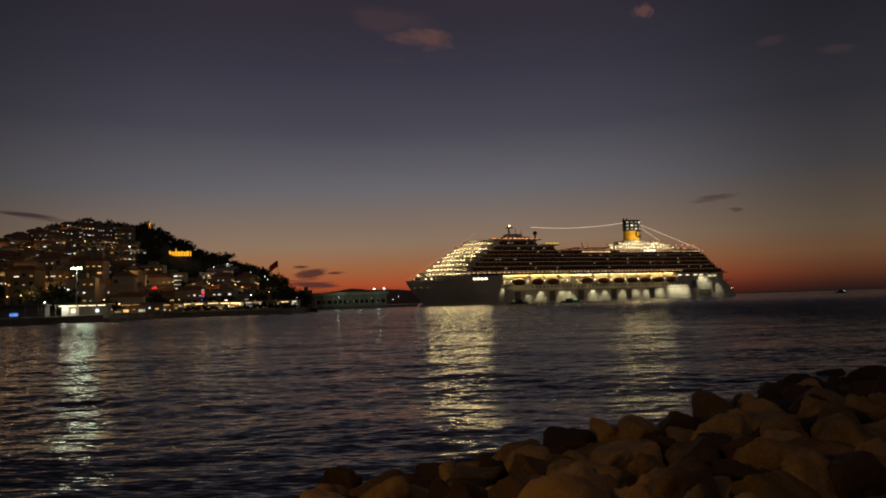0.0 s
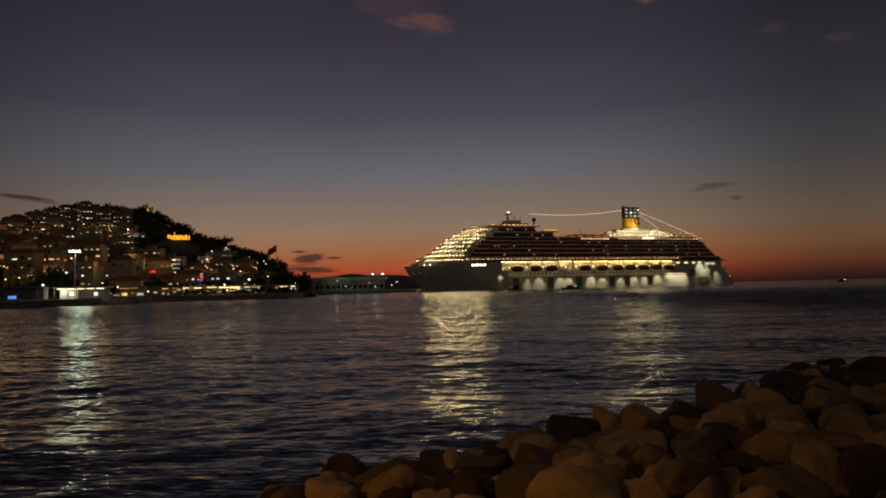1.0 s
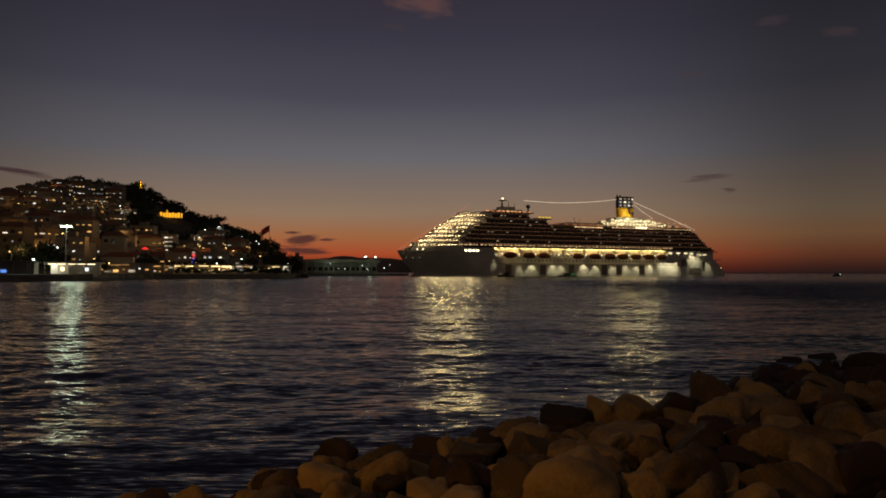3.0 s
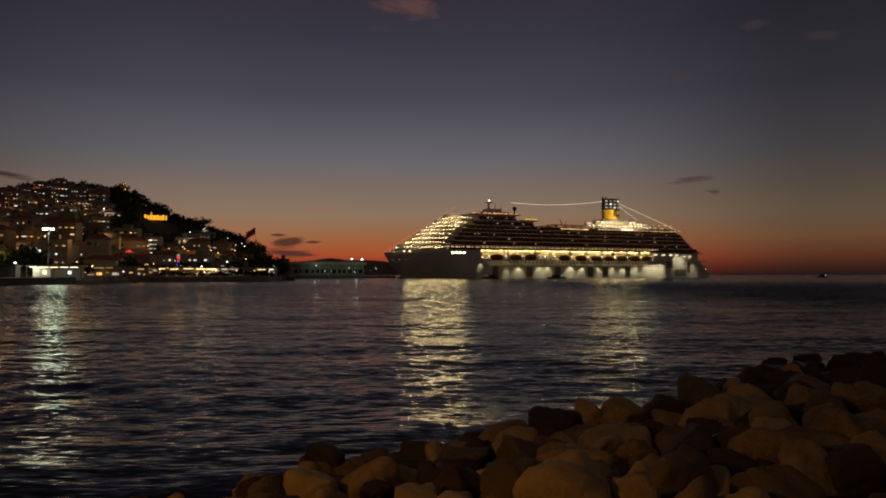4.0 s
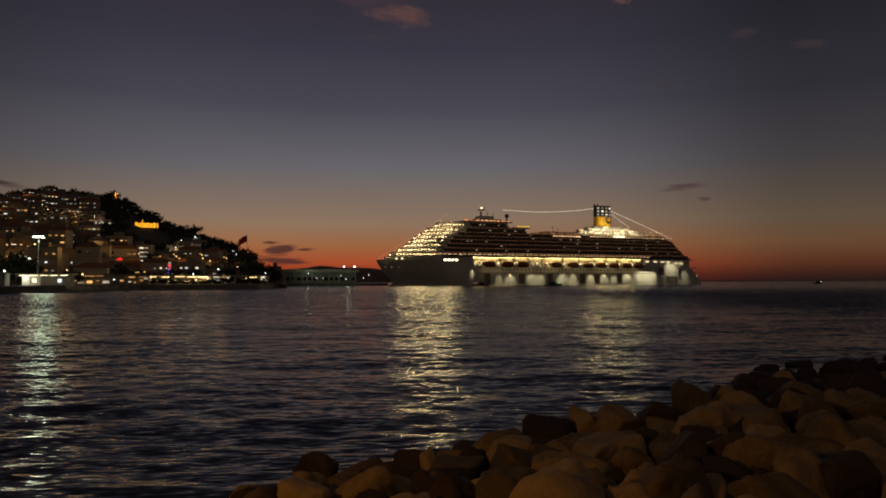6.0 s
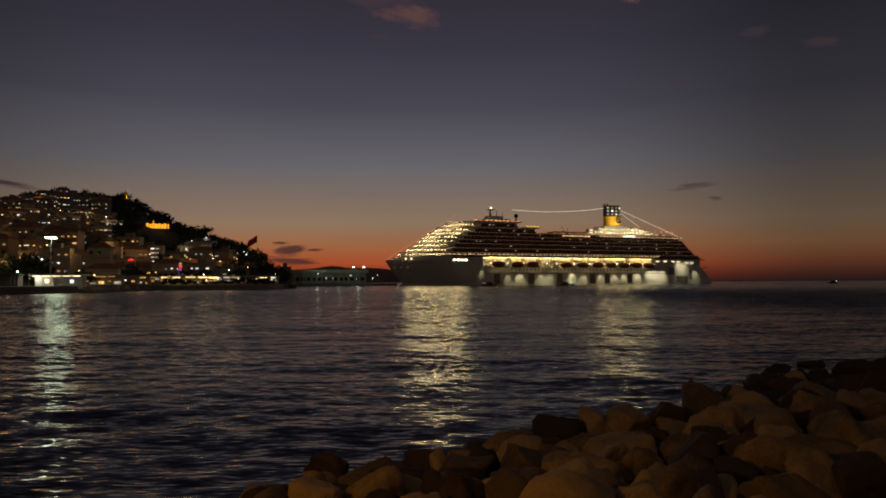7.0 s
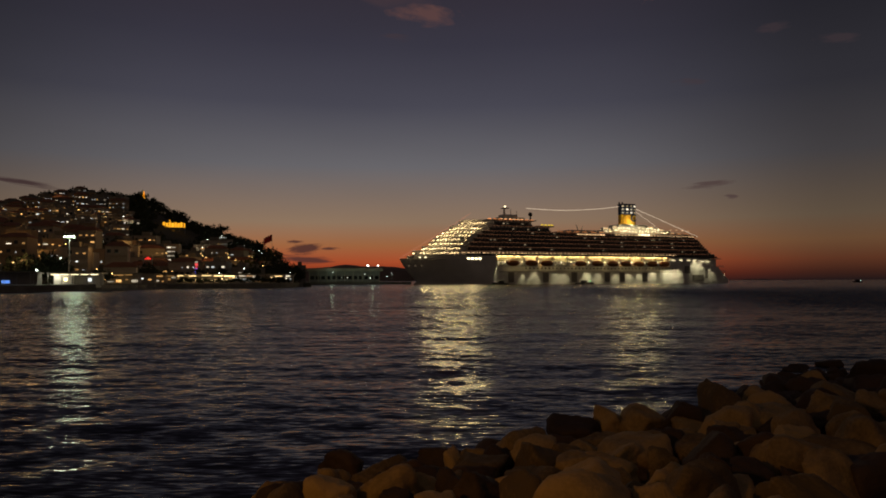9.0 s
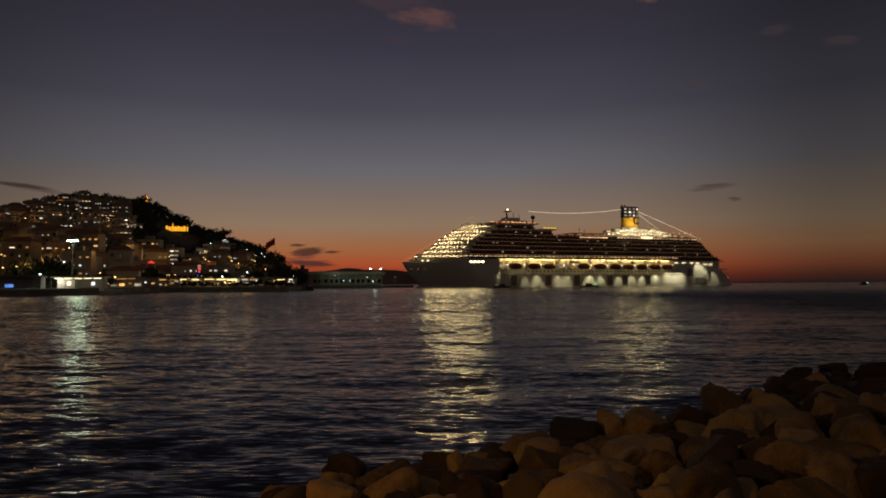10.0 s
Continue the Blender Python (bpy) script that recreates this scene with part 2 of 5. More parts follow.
M = dict(
    water=water_material(),
    rock=surface("limestone_boulder", (0.31, 0.225, 0.105), 0.85, dark=0.3, scale=1.6, fine=17, bump=0.7, dist=0.04, vary=0.5),
    # dark copy of the boulder stone: wet at the waterline, shade painted in elsewhere
    wet_shade_rock=surface("wet_shade_boulder", (0.055, 0.034, 0.022), 0.8, dark=0.4, scale=2.0, fine=20, bump=0.6, dist=0.05),
    # albedo lowered so the gaps between boulders go black like shade
    rubble=surface("shade_dark_rubble", (0.03, 0.022, 0.016), 0.9, dark=0.4, scale=3, fine=18, bump=0.8, dist=0.06),
    earth=surface("dark_hillside", (0.07, 0.07, 0.045), 0.95, dark=0.4, scale=0.02, fine=0.3, bump=0.3, dist=0.5),
    quay=surface("quay_concrete", (0.25, 0.24, 0.22), 0.85, scale=0.3, fine=3, bump=0.2),
    white_paint=surface("white_ship_paint", (0.78, 0.77, 0.74), 0.4, dark=0.85, scale=0.12, fine=1.5, bump=0.05),
    deck_grey=surface("deck_coating", (0.30, 0.28, 0.26), 0.7, scale=0.3, fine=3, bump=0.1),
    dark_glass=surface("tinted_cabin_glass", (0.03, 0.035, 0.04), 0.15, scale=0.5, fine=4, bump=0),
    yellow=surface("yellow_funnel_paint", (0.85, 0.48, 0.03), 0.45, dark=0.85, scale=0.2, fine=2, bump=0.04),
    navy=surface("navy_funnel_paint", (0.03, 0.05, 0.12), 0.4, scale=0.3, fine=2, bump=0.04),
    orange=surface("orange_lifeboat_shell", (0.38, 0.13, 0.03), 0.5, scale=0.5, fine=4, bump=0.04),
    steel=surface("galvanised_steel", (0.42, 0.42, 0.42), 0.45, 0.7, scale=2, fine=20, bump=0.05),
    plaster=surface("pale_plaster", (0.50, 0.45, 0.38), 0.9, dark=0.7, scale=0.15, fine=2, bump=0.1),
    plaster_b=surface("ochre_plaster", (0.42, 0.32, 0.22), 0.9, dark=0.7, scale=0.15, fine=2, bump=0.1),
    plaster_c=surface("grey_render", (0.30, 0.29, 0.28), 0.9, dark=0.7, scale=0.15, fine=2, bump=0.1),
    roof=surface("clay_roof_tiles", (0.28, 0.12, 0.07), 0.9, dark=0.6, scale=0.3, fine=5, bump=0.3),
    leaf=surface("dark_pine_foliage", (0.045, 0.06, 0.028), 0.8, dark=0.5, scale=0.4, fine=4, bump=0),
    bark=surface("pine_bark", (0.12, 0.08, 0.05), 0.9, scale=1, fine=8, bump=0.4),
    flag=surface("red_flag_cloth", (0.55, 0.03, 0.03), 0.8, scale=0.5, fine=8, bump=0.1),
    mountain=surface("far_mountain", (0.22, 0.17, 0.16), 1.0, scale=0.002, fine=0.02, bump=0),
    boat=surface("dark_boat_hull", (0.05, 0.05, 0.06), 0.5, scale=0.6, fine=5, bump=0.05),
    win_white=glowing("white_lit_window", (1.0, 0.86, 0.62), 0.32, 5.5),
    win_warm=glowing("warm_lit_window", (1.0, 0.52, 0.16), 0.28, 5.0),
    win_cool=glowing("cool_lit_window", (0.88, 0.92, 0.88), 0.34, 4.0),
    cafe_bright=glowing("bright_restaurant_light", (1.0, 0.70, 0.30), 1.9, 1.5),
    win_blue=glowing("blue_lit_window", (0.15, 0.35, 1.0), 0.9),
    ship_front=glowing("lit_lounge_window", (1.0, 0.70, 0.32), 13.0, 1.0),
    ship_cabin=glowing("lit_cabin_window", (1.0, 0.76, 0.46), 0.2, 1.5),
    promenade=glowing("promenade_ceiling_light", (1.0, 0.66, 0.21), 50.0),
    soffit=glowing("balcony_soffit_lamp", (1.0, 0.40, 0.18), 0.26),
    yellow_deck=glowing("yellow_deck_lamp", (1.0, 0.66, 0.04), 0.8),
    deck_strip=glowing("open_deck_light", (1.0, 0.62, 0.30), 1.0, 1.0),
    deck_white=glowing("top_deck_floodlight", (1.0, 0.82, 0.46), 3.0, 1.0),
    deck_flood=glowing("bright_deck_floodlight", (1.0, 0.80, 0.42), 11.0, 1.0),
    roof_red=glowing("red_roof_lamp", (1.0, 0.33, 0.10), 1.0, 0.8),
    string=glowing("festoon_bulbs", (1.0, 0.78, 0.55), 0.9),
    string_red=glowing("red_festoon_bulbs", (1.0, 0.42, 0.25), 0.5),
    flood=glowing("mast_floodlight", (0.70, 1.0, 0.55), 32.0),
    street=glowing("street_lamp_globe", (1.0, 0.58, 0.18), 2.6, 2.0),
    street_w=glowing("white_street_lamp_globe", (0.92, 1.0, 0.92), 5.0, 1.5),
    sign_yellow=glowing("yellow_sign_letter", (1.0, 0.42, 0.02), 1.1, 0.6),
    sign_red=glowing("red_sign_light", (1.0, 0.04, 0.03), 1.5),
    tower_red=glowing("red_tower_light", (1.0, 0.10, 0.10), 0.9),
    tower_blue=glowing("blue_tower_light", (0.15, 0.15, 1.0), 0.9),
    nav_green=glowing("green_navigation_light", (0.1, 1.0, 0.3), 3.0),
    nav_white=glowing("white_navigation_light", (0.62, 1.0, 0.80), 2.6),
)


# ---------------- building blocks ----------------
def mesh_from(name, bm, material, smooth=False):
    me = bpy.data.meshes.new(name)
    bmesh.ops.recalc_face_normals(bm, faces=bm.faces)
    if smooth:
        for f in bm.faces:
            f.smooth = True
    bm.to_mesh(me)
    bm.free()
    if material:
        me.materials.append(material)
    return me


def part(name, bm, material, parent=None, label="", smooth=False):
    ob = new(name, mesh_from(name, bm, material, smooth))
    ob.parent = parent
    if label:
        tagged(ob, label)
    return ob


def piece(name, me, parent, m, label=""):
    ob = new(name, me)
    ob.parent = parent
    ob.matrix_basis = m
    if label:
        tagged(ob, label)
    return ob


def thing(name, m, label, category, group="", kind=""):
    ob = new(name)
    ob.empty_display_size = 0.2
    ob.matrix_basis = m
    return tagged(ob, label, category, group, kind)


def box(bm, x0, x1, y0, y1, z0, z1):
    v = [bm.verts.new((x, y, z)) for x in (x0, x1) for y in (y0, y1) for z in (z0, z1)]
    for f in ((0, 1, 3, 2), (4, 6, 7, 5), (0, 4, 5, 1), (2, 3, 7, 6), (0, 2, 6, 4), (1, 5, 7, 3)):
        bm.faces.new([v[i] for i in f])
    return bm


def boxes(*rows):
    bm = bmesh.new()
    for r in rows:
        box(bm, *r)
    return bm


def prism(bm, outline, z0, z1):
    lo = [bm.verts.new((x, y, z0)) for x, y in outline]
    hi = [bm.verts.new((x, y, z1)) for x, y in outline]
    n = len(outline)
    for i in range(n):
        bm.faces.new((lo[i], lo[(i + 1) % n], hi[(i + 1) % n], hi[i]))
    bm.faces.new(hi)
    bm.faces.new(lo[::-1])
    return bm


def tube(bm, a, b, r0, r1=None, n=8):
    a, b = Vector(a), Vector(b)
    r1 = r0 if r1 is None else r1
    q = (b - a).to_track_quat("Z", "Y")
    rings = []
    for p, r in ((a, r0), (b, r1)):
        rings.append([bm.verts.new(p + q @ Vector((r * math.cos(2 * math.pi * k / n), r * math.sin(2 * math.pi * k / n), 0))) for k in range(n)])
    for k in range(n):
        bm.faces.new((rings[0][k], rings[0][(k + 1) % n], rings[1][(k + 1) % n], rings[1][k]))
    bm.faces.new(rings[0][::-1])
    bm.faces.new(rings[1])
    return bm


def smooth01(t):
    t = max(0.0, min(1.0, t))
    return t * t * (3 - 2 * t)


def interp(x, xs, ys):
    return float(np.interp(x, xs, ys))


PANE = mesh_from("pane", boxes((-0.5, 0.5, -0.06, 0.06, 0, 1)), None)


def pane_of(mat):
    me = PANE.copy()
    me.materials.clear()
    me.materials.append(M[mat])
    return me


PANES = {k: pane_of(k) for k in ("win_white", "win_warm", "win_cool", "win_blue", "cafe_bright", "ship_front", "ship_cabin", "dark_glass", "promenade",
                                 "deck_strip", "soffit", "yellow_deck", "deck_white", "deck_flood", "roof_red", "sign_yellow", "sign_red", "tower_red", "tower_blue", "street_w", "flood")}


def put_pane(name, mat, parent, x, y, z, w, h, rz=0.0, label=""):
    return piece(name, PANES[mat], parent, pose(x, y, z, 0, 0, rz) @ Matrix.Diagonal((w, 1, h, 1)), label)


# ---------------- sea ----------------
def spaced(lo, hi, step, far, growth):
    mid = list(np.arange(lo, hi + 1e-6, step))
    out, d, x = [], step, hi
    while x < far:
        d *= growth
        x += d
        out.append(x)
    back, d, x = [], step, lo
    while x > -far:
        d *= growth
        x -= d
        back.append(x)
    return np.array(back[::-1] + mid + out)


WAVES = [(9.0, 0.022, 0.35), (5.5, 0.010, -0.25), (3.4, 0.006, 0.6), (2.3, 0.005, -0.5), (1.6, 0.005, 0.15), (1.2, 0.005, -0.6), (0.9, 0.005, 0.5), (0.7, 0.005, -0.15)]


def sea():
    xs, ys = spaced(-16, 18, 0.17, 4800, 1.06), spaced(0, 34, 0.14, 4800, 1.05)
    X, Y = np.meshgrid(xs, ys, indexing="ij")
    cell = np.maximum(np.gradient(xs)[:, None] * 0.6, np.gradient(ys)[None, :])
    Z = np.zeros_like(X)
    rng = R_(5)
    for length, amp, turn in WAVES:
        for k in range(3):
            a = turn + rng.uniform(-0.35, 0.35)
            kk = 2 * math.pi / (length * rng.uniform(0.85, 1.2))
            ph = kk * (X * math.sin(a) + Y * math.cos(a)) + rng.uniform(0, 6.3)
            warp = 0.9 * np.sin(X * kk * 0.23 + k * 2.1) + 0.7 * np.sin(Y * kk * 0.17 + k)
            s = np.sin(ph + warp)
            Z += np.clip(length / cell / 4 - 0.6, 0, 1) * amp * 0.62 * (s + 0.35 * s * s - 0.17)
    n, m = X.shape
    co = np.stack([X, Y, Z], -1).reshape(-1, 3)
    idx = np.arange(n * m).reshape(n, m)
    quads = np.stack([idx[:-1, :-1], idx[1:, :-1], idx[1:, 1:], idx[:-1, 1:]], -1).reshape(-1, 4)
    me = bpy.data.meshes.new("sea")
    me.vertices.add(len(co))
    me.vertices.foreach_set("co", co.ravel())
    me.loops.add(quads.size)
    me.loops.foreach_set("vertex_index", quads.ravel())
    me.polygons.add(len(quads))
    me.polygons.foreach_set("loop_start", np.arange(0, quads.size, 4))
    me.polygons.foreach_set("use_smooth", np.ones(len(quads), bool))
    me.update(calc_edges=True)
    me.validate()
    me.materials.append(M["water"])
    return tagged(new("water", me), "dark rippled evening sea water with glittering light reflections", "sea", kind="structure")


SEA = sea()


# ---------------- land ----------------
# bearing (x / y), shore distance, ridge distance and ridge height of the headland
BEAR = [-1.2, -0.66, -0.60, -0.53, -0.48, -0.434, -0.40, -0.368, -0.318, -0.277, -0.243, -0.227, -0.205, -0.18]
SHORE = [150, 170, 178, 190, 205, 232, 252, 256, 257, 258, 260, 270, 300, 300]
RIDGE = [560, 620, 640, 650, 650, 620, 600, 580, 560, 520, 470, 440, 420, 400]
CREST = [42, 64, 74, 83, 82, 73, 60, 48, 37, 26, 14, 7, 3, -3]


def land_height(x, y):
    if y < 60:
        return -4.0
    a = x / y
    s, r, h = interp(a, BEAR, SHORE), interp(a, BEAR, RIDGE), interp(a, BEAR, CREST)
    if y < s:
        return -4.0
    edge = 1.8 * smooth01((y - s) / 0.6) - 4.0 * (1 - smooth01((y - s) / 0.6))
    if a > -0.19:
        return -4.0
    if y < s + 28:
        return edge
    if y <= r:
        t = (y - s - 28) / max(1.0, r - s - 28)
        return 1.8 + max(0.0, h - 1.8) * (0.62 * t + 0.38 * smooth01(t))
    return max(-4.0, 1.8 + (h - 1.8) * (1 - smooth01((y - r) / 500)) - 6 * smooth01((y - r) / 600))


def ground():
    na, nr = 150, 110
    bears = np.linspace(-1.2, -0.17, na)
    bm = bmesh.new()
    grid = []
    for a in bears:
        s = interp(a, BEAR, SHORE)
        dists = [s - 0.3, s + 0.7] + list(np.linspace(s + 6, s + 30, 5)) + list(np.linspace(s + 36, 1150, nr))
        grid.append([bm.verts.new((a * d, d, land_height(a * d, d) + (0 if d < s + 32 else 1.2 * noise.noise((a * d * 0.03, d * 0.03, 1))))) for d in dists])
    for i in range(na - 1):
        for j in range(len(grid[0]) - 1):
            bm.faces.new((grid[i][j], grid[i + 1][j], grid[i + 1][j + 1], grid[i][j + 1]))
    ob = part("ground", bm, M["earth"], smooth=True)
    return tagged(ob, "dark wooded headland hill rising behind the waterfront town", "hill", kind="structure")


ground()


def seabed():
    ob = part("seabed", boxes((-4900, 4900, -60, 4900, -6.0, -5.0)), M["earth"])
    tagged(ob, "dark sea bed under the water", "seabed", kind="structure")


seabed()


def mountains():
    bm = bmesh.new()
    xs = np.linspace(-1500, 2600, 170)
    hs = [0, 85, 112, 100, 105, 85, 50, 12, 8, 0]
    kx = [-1500, -900, -640, -520, -380, -240, 100, 800, 1800, 2600]
    rows = []
    for dy, k in ((0, 0.0), (60, 0.75), (140, 1.0), (330, 0.0)):
        rows.append([bm.verts.new((x, 4350 + dy, -2 + k * (interp(x, kx, hs) + 9 * noise.noise((x * 0.006, 3, 0)) + 4 * noise.noise((x * 0.03, 8, 0))))) for x in xs])
    for a, b in zip(rows, rows[1:]):
        for i in range(len(xs) - 1):
            bm.faces.new((a[i], a[i + 1], b[i + 1], b[i]))
    ob = part("mountain_range", bm, M["mountain"], smooth=True)
    tagged(ob, "low dark mountain range on the horizon under the afterglow", "mountain", kind="structure")


mountains()


# ---------------- clouds ----------------
def cloud(x, z, w, h, tilt, mat, label):
    bm = bmesh.new()
    nx, nz = 24, 10
    rng = R_(int(x + z))
    g = []
    for i in range(nx + 1):
        u = i / nx * 2 - 1
        g.append([bm.verts.new((u * w / 2, 40 * (u * u + (j / nz * 2 - 1) ** 2) + 10 * rng.random(), (j / nz * 2 - 1) * h / 2)) for j in range(nz + 1)])
    for i in range(nx):
        for j in range(nz):
            bm.faces.new((g[i][j], g[i + 1][j], g[i + 1][j + 1], g[i][j + 1]))
    ob = part("cloud", bm, mat, smooth=True)
    ob.matrix_basis = pose(x, 4100, z, 0, tilt, 0)
    tagged(ob, label, "cloud", "clouds in the dusk sky", "structure")


def clouds():
    k = 4100 / 1207.0
    dark = cloud_material("dusky_purple_cloud", lin(72, 44, 42), 0.9)
    wisp = cloud_material("thin_mauve_cloud", lin(78, 62, 60), 0.85)
    pink = cloud_material("pink_lit_cloud", lin(98, 68, 64), 0.72, 2.6, (1, 1, 1.2))
    faint = cloud_material("faint_pink_cloud", lin(68, 54, 57), 0.4, 2.4, (1, 1, 1.2))
    dusk = cloud_material("dark_mauve_cloud", lin(62, 46, 46), 0.95)
    haze = cloud_material("pale_pink_haze", lin(84, 62, 62), 0.3, 1.6, (1, 1, 1.2))
    base = 503.0
    for px, py, w, h, tilt, mat, label in (
        (526, 434, 40, 9, 0, dark, "small dark purple cloud low over the sunset"),
        (545, 446, 84, 26, -9, dark, "dark wedge of cloud low over the sunset"),
        (588, 446, 44, 7, 0, dark, "thin dark streak of cloud over the sunset"),
        (545, 466, 150, 22, 3, dark, "dark cloud bank lying on the horizon"),
        (1268, 329, 118, 17, -6, wisp, "long thin mauve wisp of cloud"),
        (1307, 351, 34, 11, 0, wisp, "tiny mauve puff of cloud"),
        (35, 328, 190, 13, 8.5, dusk, "long thin dark cloud streak above the hill"),
        (757, 20, 150, 54, 9, pink, "soft pink-lit cloud high in the dusk sky"),
        (690, -14, 200, 74, 12, haze, "broad faint pink haze of cloud high in the dusk sky"),
        (705, 62, 70, 16, 4, faint, "faint mauve wisp of cloud high in the dusk sky"),
        (1388, 42, 92, 26, -10, faint, "faint pinkish cloud high in the dusk sky"),
        (1505, 62, 118, 24, -5, faint, "faint reddish cloud streak high in the dusk sky"),
        (1240, 143, 84, 18, 0, faint, "faint pinkish cloud high in the dusk sky"),
        (1162, -20, 48, 40, 0, pink, "small pink-lit cloud high in the dusk sky"),
    ):
        cloud((px - 784) * k, 2.6 + (base - py + (784 - px) * 0.005) * k, w * k, h * k, tilt, mat, label)


clouds()


# ---------------- ship ----------------
SHIP_M = pose(-29, 485, 0, 0, 0, 22.1)
BEAM = 18.5


def deck_outline(uf, us, ua, b, n=14):
    pts = []
    for k in range(n + 1):
        a = math.pi * (k / n - 0.5)
        pts.append((us - (us - uf) * math.cos(a), b * math.sin(a)))
    pts += [(ua - 3, b), (ua, b - 4), (ua, -b + 4), (ua - 3, -b)]
    return pts


def hull_half(u, z):
    """Half breadth of the hull at a station and a height."""
    start = 15.0 * (1 - max(0, z) / 18.5) ** 1.3 if z < 18.5 else 0.0
    t = (u - start) / (58 - 20 * max(0, z) / 21)
    if t <= 0:
        return 0.0
    b = BEAM * math.sin(min(1.0, t) * math.pi / 2) ** 0.8
    return b * (1 - 0.12 * smooth01((u - 245) / 40))


def hull_shell(bm, zs, u0, u1, n):
    for side in (-1, 1):
        grid = []
        for z in zs:
            row = []
            for i in range(n + 1):
                f = i / n
                start = 15.0 * (1 - max(0, z) / 18.5) ** 1.3 if z < 18.5 else 0.0
                lo = max(u0, start)
                hi = u1 - (max(0, z - 3) * 1.05 if u1 > 200 else 0)
                u = lo + (hi - lo) * f ** 1.4
                row.append(bm.verts.new((u, side * hull_half(u, z), z)))
            grid.append(row)
        for a, b in zip(grid, grid[1:]):
            for i in range(n):
                bm.faces.new((a[i], a[i + 1], b[i + 1], b[i]))


def ship():
    s = thing("cruise_ship", SHIP_M, "large white cruise ship with yellow funnel, brightly lit at its berth", "ship")
    white = M["white_paint"]
    # hull: lower shell along the whole length, upper shell forward and aft of the boat recess
    bm = bmesh.new()
    hull_shell(bm, [-3, 0, 3, 6, 9, 11.5, 13.4], 0, 288, 60)
    part("hull", bm, white, s, "white painted steel hull", True)
    bm = bmesh.new()
    hull_shell(bm, [13.4, 15, 17, 18.5], 0, 68, 36)
    hull_shell(bm, [18.5, 20.8], 8, 68, 24)
    part("bow_bulwark", bm, white, s, smooth=True)
    part("foredeck", prism(bmesh.new(), [(4, 0)] + [(u, -hull_half(u, 18.4)) for u in (8, 16, 26, 38)] + [(38, hull_half(38, 18.4)), (26, hull_half(26, 18.4)), (16, hull_half(16, 18.4)), (8, hull_half(8, 18.4))], 17.3, 17.6), M["deck_grey"], s)
    bm = boxes((225, 255, -BEAM, BEAM, 13.4, 20.8), (255, 275, -16.5, 16.5, 13.4, 20.0), (262, 276, -15.6, 15.6, 7, 13.4))
    part("stern_house", bm, white, s)
    part("transom", boxes((284.5, 288.0, -16, 16, -1, 3.2), (280.5, 284.5, -16, 16, -1, 5.4), (276.5, 280.5, -16, 16, 2, 9.5)), white, s)
    # boat recess: floor, inner wall, ceiling, pillars
    part("promenade_floor", boxes((68, 225, -BEAM, BEAM, 13.1, 13.5)), M["deck_grey"], s)
    part("promenade_wall", boxes((68, 225, -14.6, 14.6, 13.5, 20.6)), white, s)
    part("promenade_ceiling", boxes((66, 226, -BEAM - 0.2, BEAM + 0.2, 20.5, 20.9)), white, s)
    for u in (90.5, 102.5, 116, 128, 146.5, 161, 174.5, 186.7, 199.5, 212):
        part("davit", boxes((u - 0.45, u + 0.45, -BEAM + 0.1, -14.6, 13.5, 20.5), (u - 0.35, u + 0.35, -BEAM - 2.2, -BEAM + 0.1, 18.2, 18.9)), white, s)
    for u in np.arange(70, 225, 5.2):
        put_pane("promenade_light", "promenade", s, u, -16.8, 20.40, 3.6, 0.06)
    for u in (74.5, 88.5, 102.5, 122, 130.5, 146.5, 161, 174.5, 186.7, 199.5, 212, 223.5):
        put_pane("davit_lamp", "deck_white", s, u, -BEAM - 0.3, 16.0, 0.6, 0.7)
    for u in np.arange(71.5, 225, 3.4):
        put_pane("promenade_window", "ship_cabin" if int(u) % 3 else "dark_glass", s, u, -14.66, 15.2, 1.6, 1.5)
    # row of dark portholes under the boats
    for u in np.arange(92, 232, 3.3):
        put_pane("porthole", "dark_glass", s, u, -BEAM - 0.02, 11.2, 1.1, 0.9)
    # stacked cabin decks
    tiers = [(20.9, 24.2, 9, 38, 278, 18.5), (24.2, 27.5, 16.5, 39, 271, 18.5), (27.5, 30.7, 22, 41, 267, 18.5), (30.7, 33.6, 25.5, 44, 263, 18.3),
             (33.6, 36.3, 29, 47, 260, 18.3), (36.3, 39.0, 33, 51, 255, 18.0), (39.0, 43.0, 38.5, 57, 118, 17.0), (43.0, 47.0, 46, 62, 103, 16.0)]
    rng = R_(11)
    for k, (z0, z1, uf, us, ua, b) in enumerate(tiers):
        part("deck_wall", prism(bmesh.new(), deck_outline(uf + 1.2, us, ua - 1.5, b - 1.7), z0 + 0.3, z1), M["white_paint"], s)
        part("deck_slab", prism(bmesh.new(), deck_outline(uf, us, ua, b), z0 - 0.12, z0 + 0.16), white, s)
        rail = bmesh.new()
        out = [(ua - 0.1, -b + 4), (ua - 3, -b + 0.1)] + [q for q in deck_outline(uf + 0.1, us, ua, b - 0.1)[:15] if q[1] <= 0.1]
        for (x0, y0), (x1, y1) in zip(out, out[1:]):
            tube(rail, (x0, y0, z0 + 1.15), (x1, y1, z0 + 1.15), 0.07, n=4)
        part("railing", rail, M["steel"], s)
        glass = bmesh.new()
        box(glass, us + 6, ua - 4, -b - 0.1, -b - 0.02, z0 - 0.2, z0 + 1.1)
        part("balcony_glass", glass, M["dark_glass"], s, "long band of tinted balcony glass")
        put_pane("soffit_light", "soffit", s, (us + ua) / 2 + 1, -b + 0.5, z1 - 0.34, ua - us - 12, 0.12)
        div = bmesh.new()
        u = us + 6
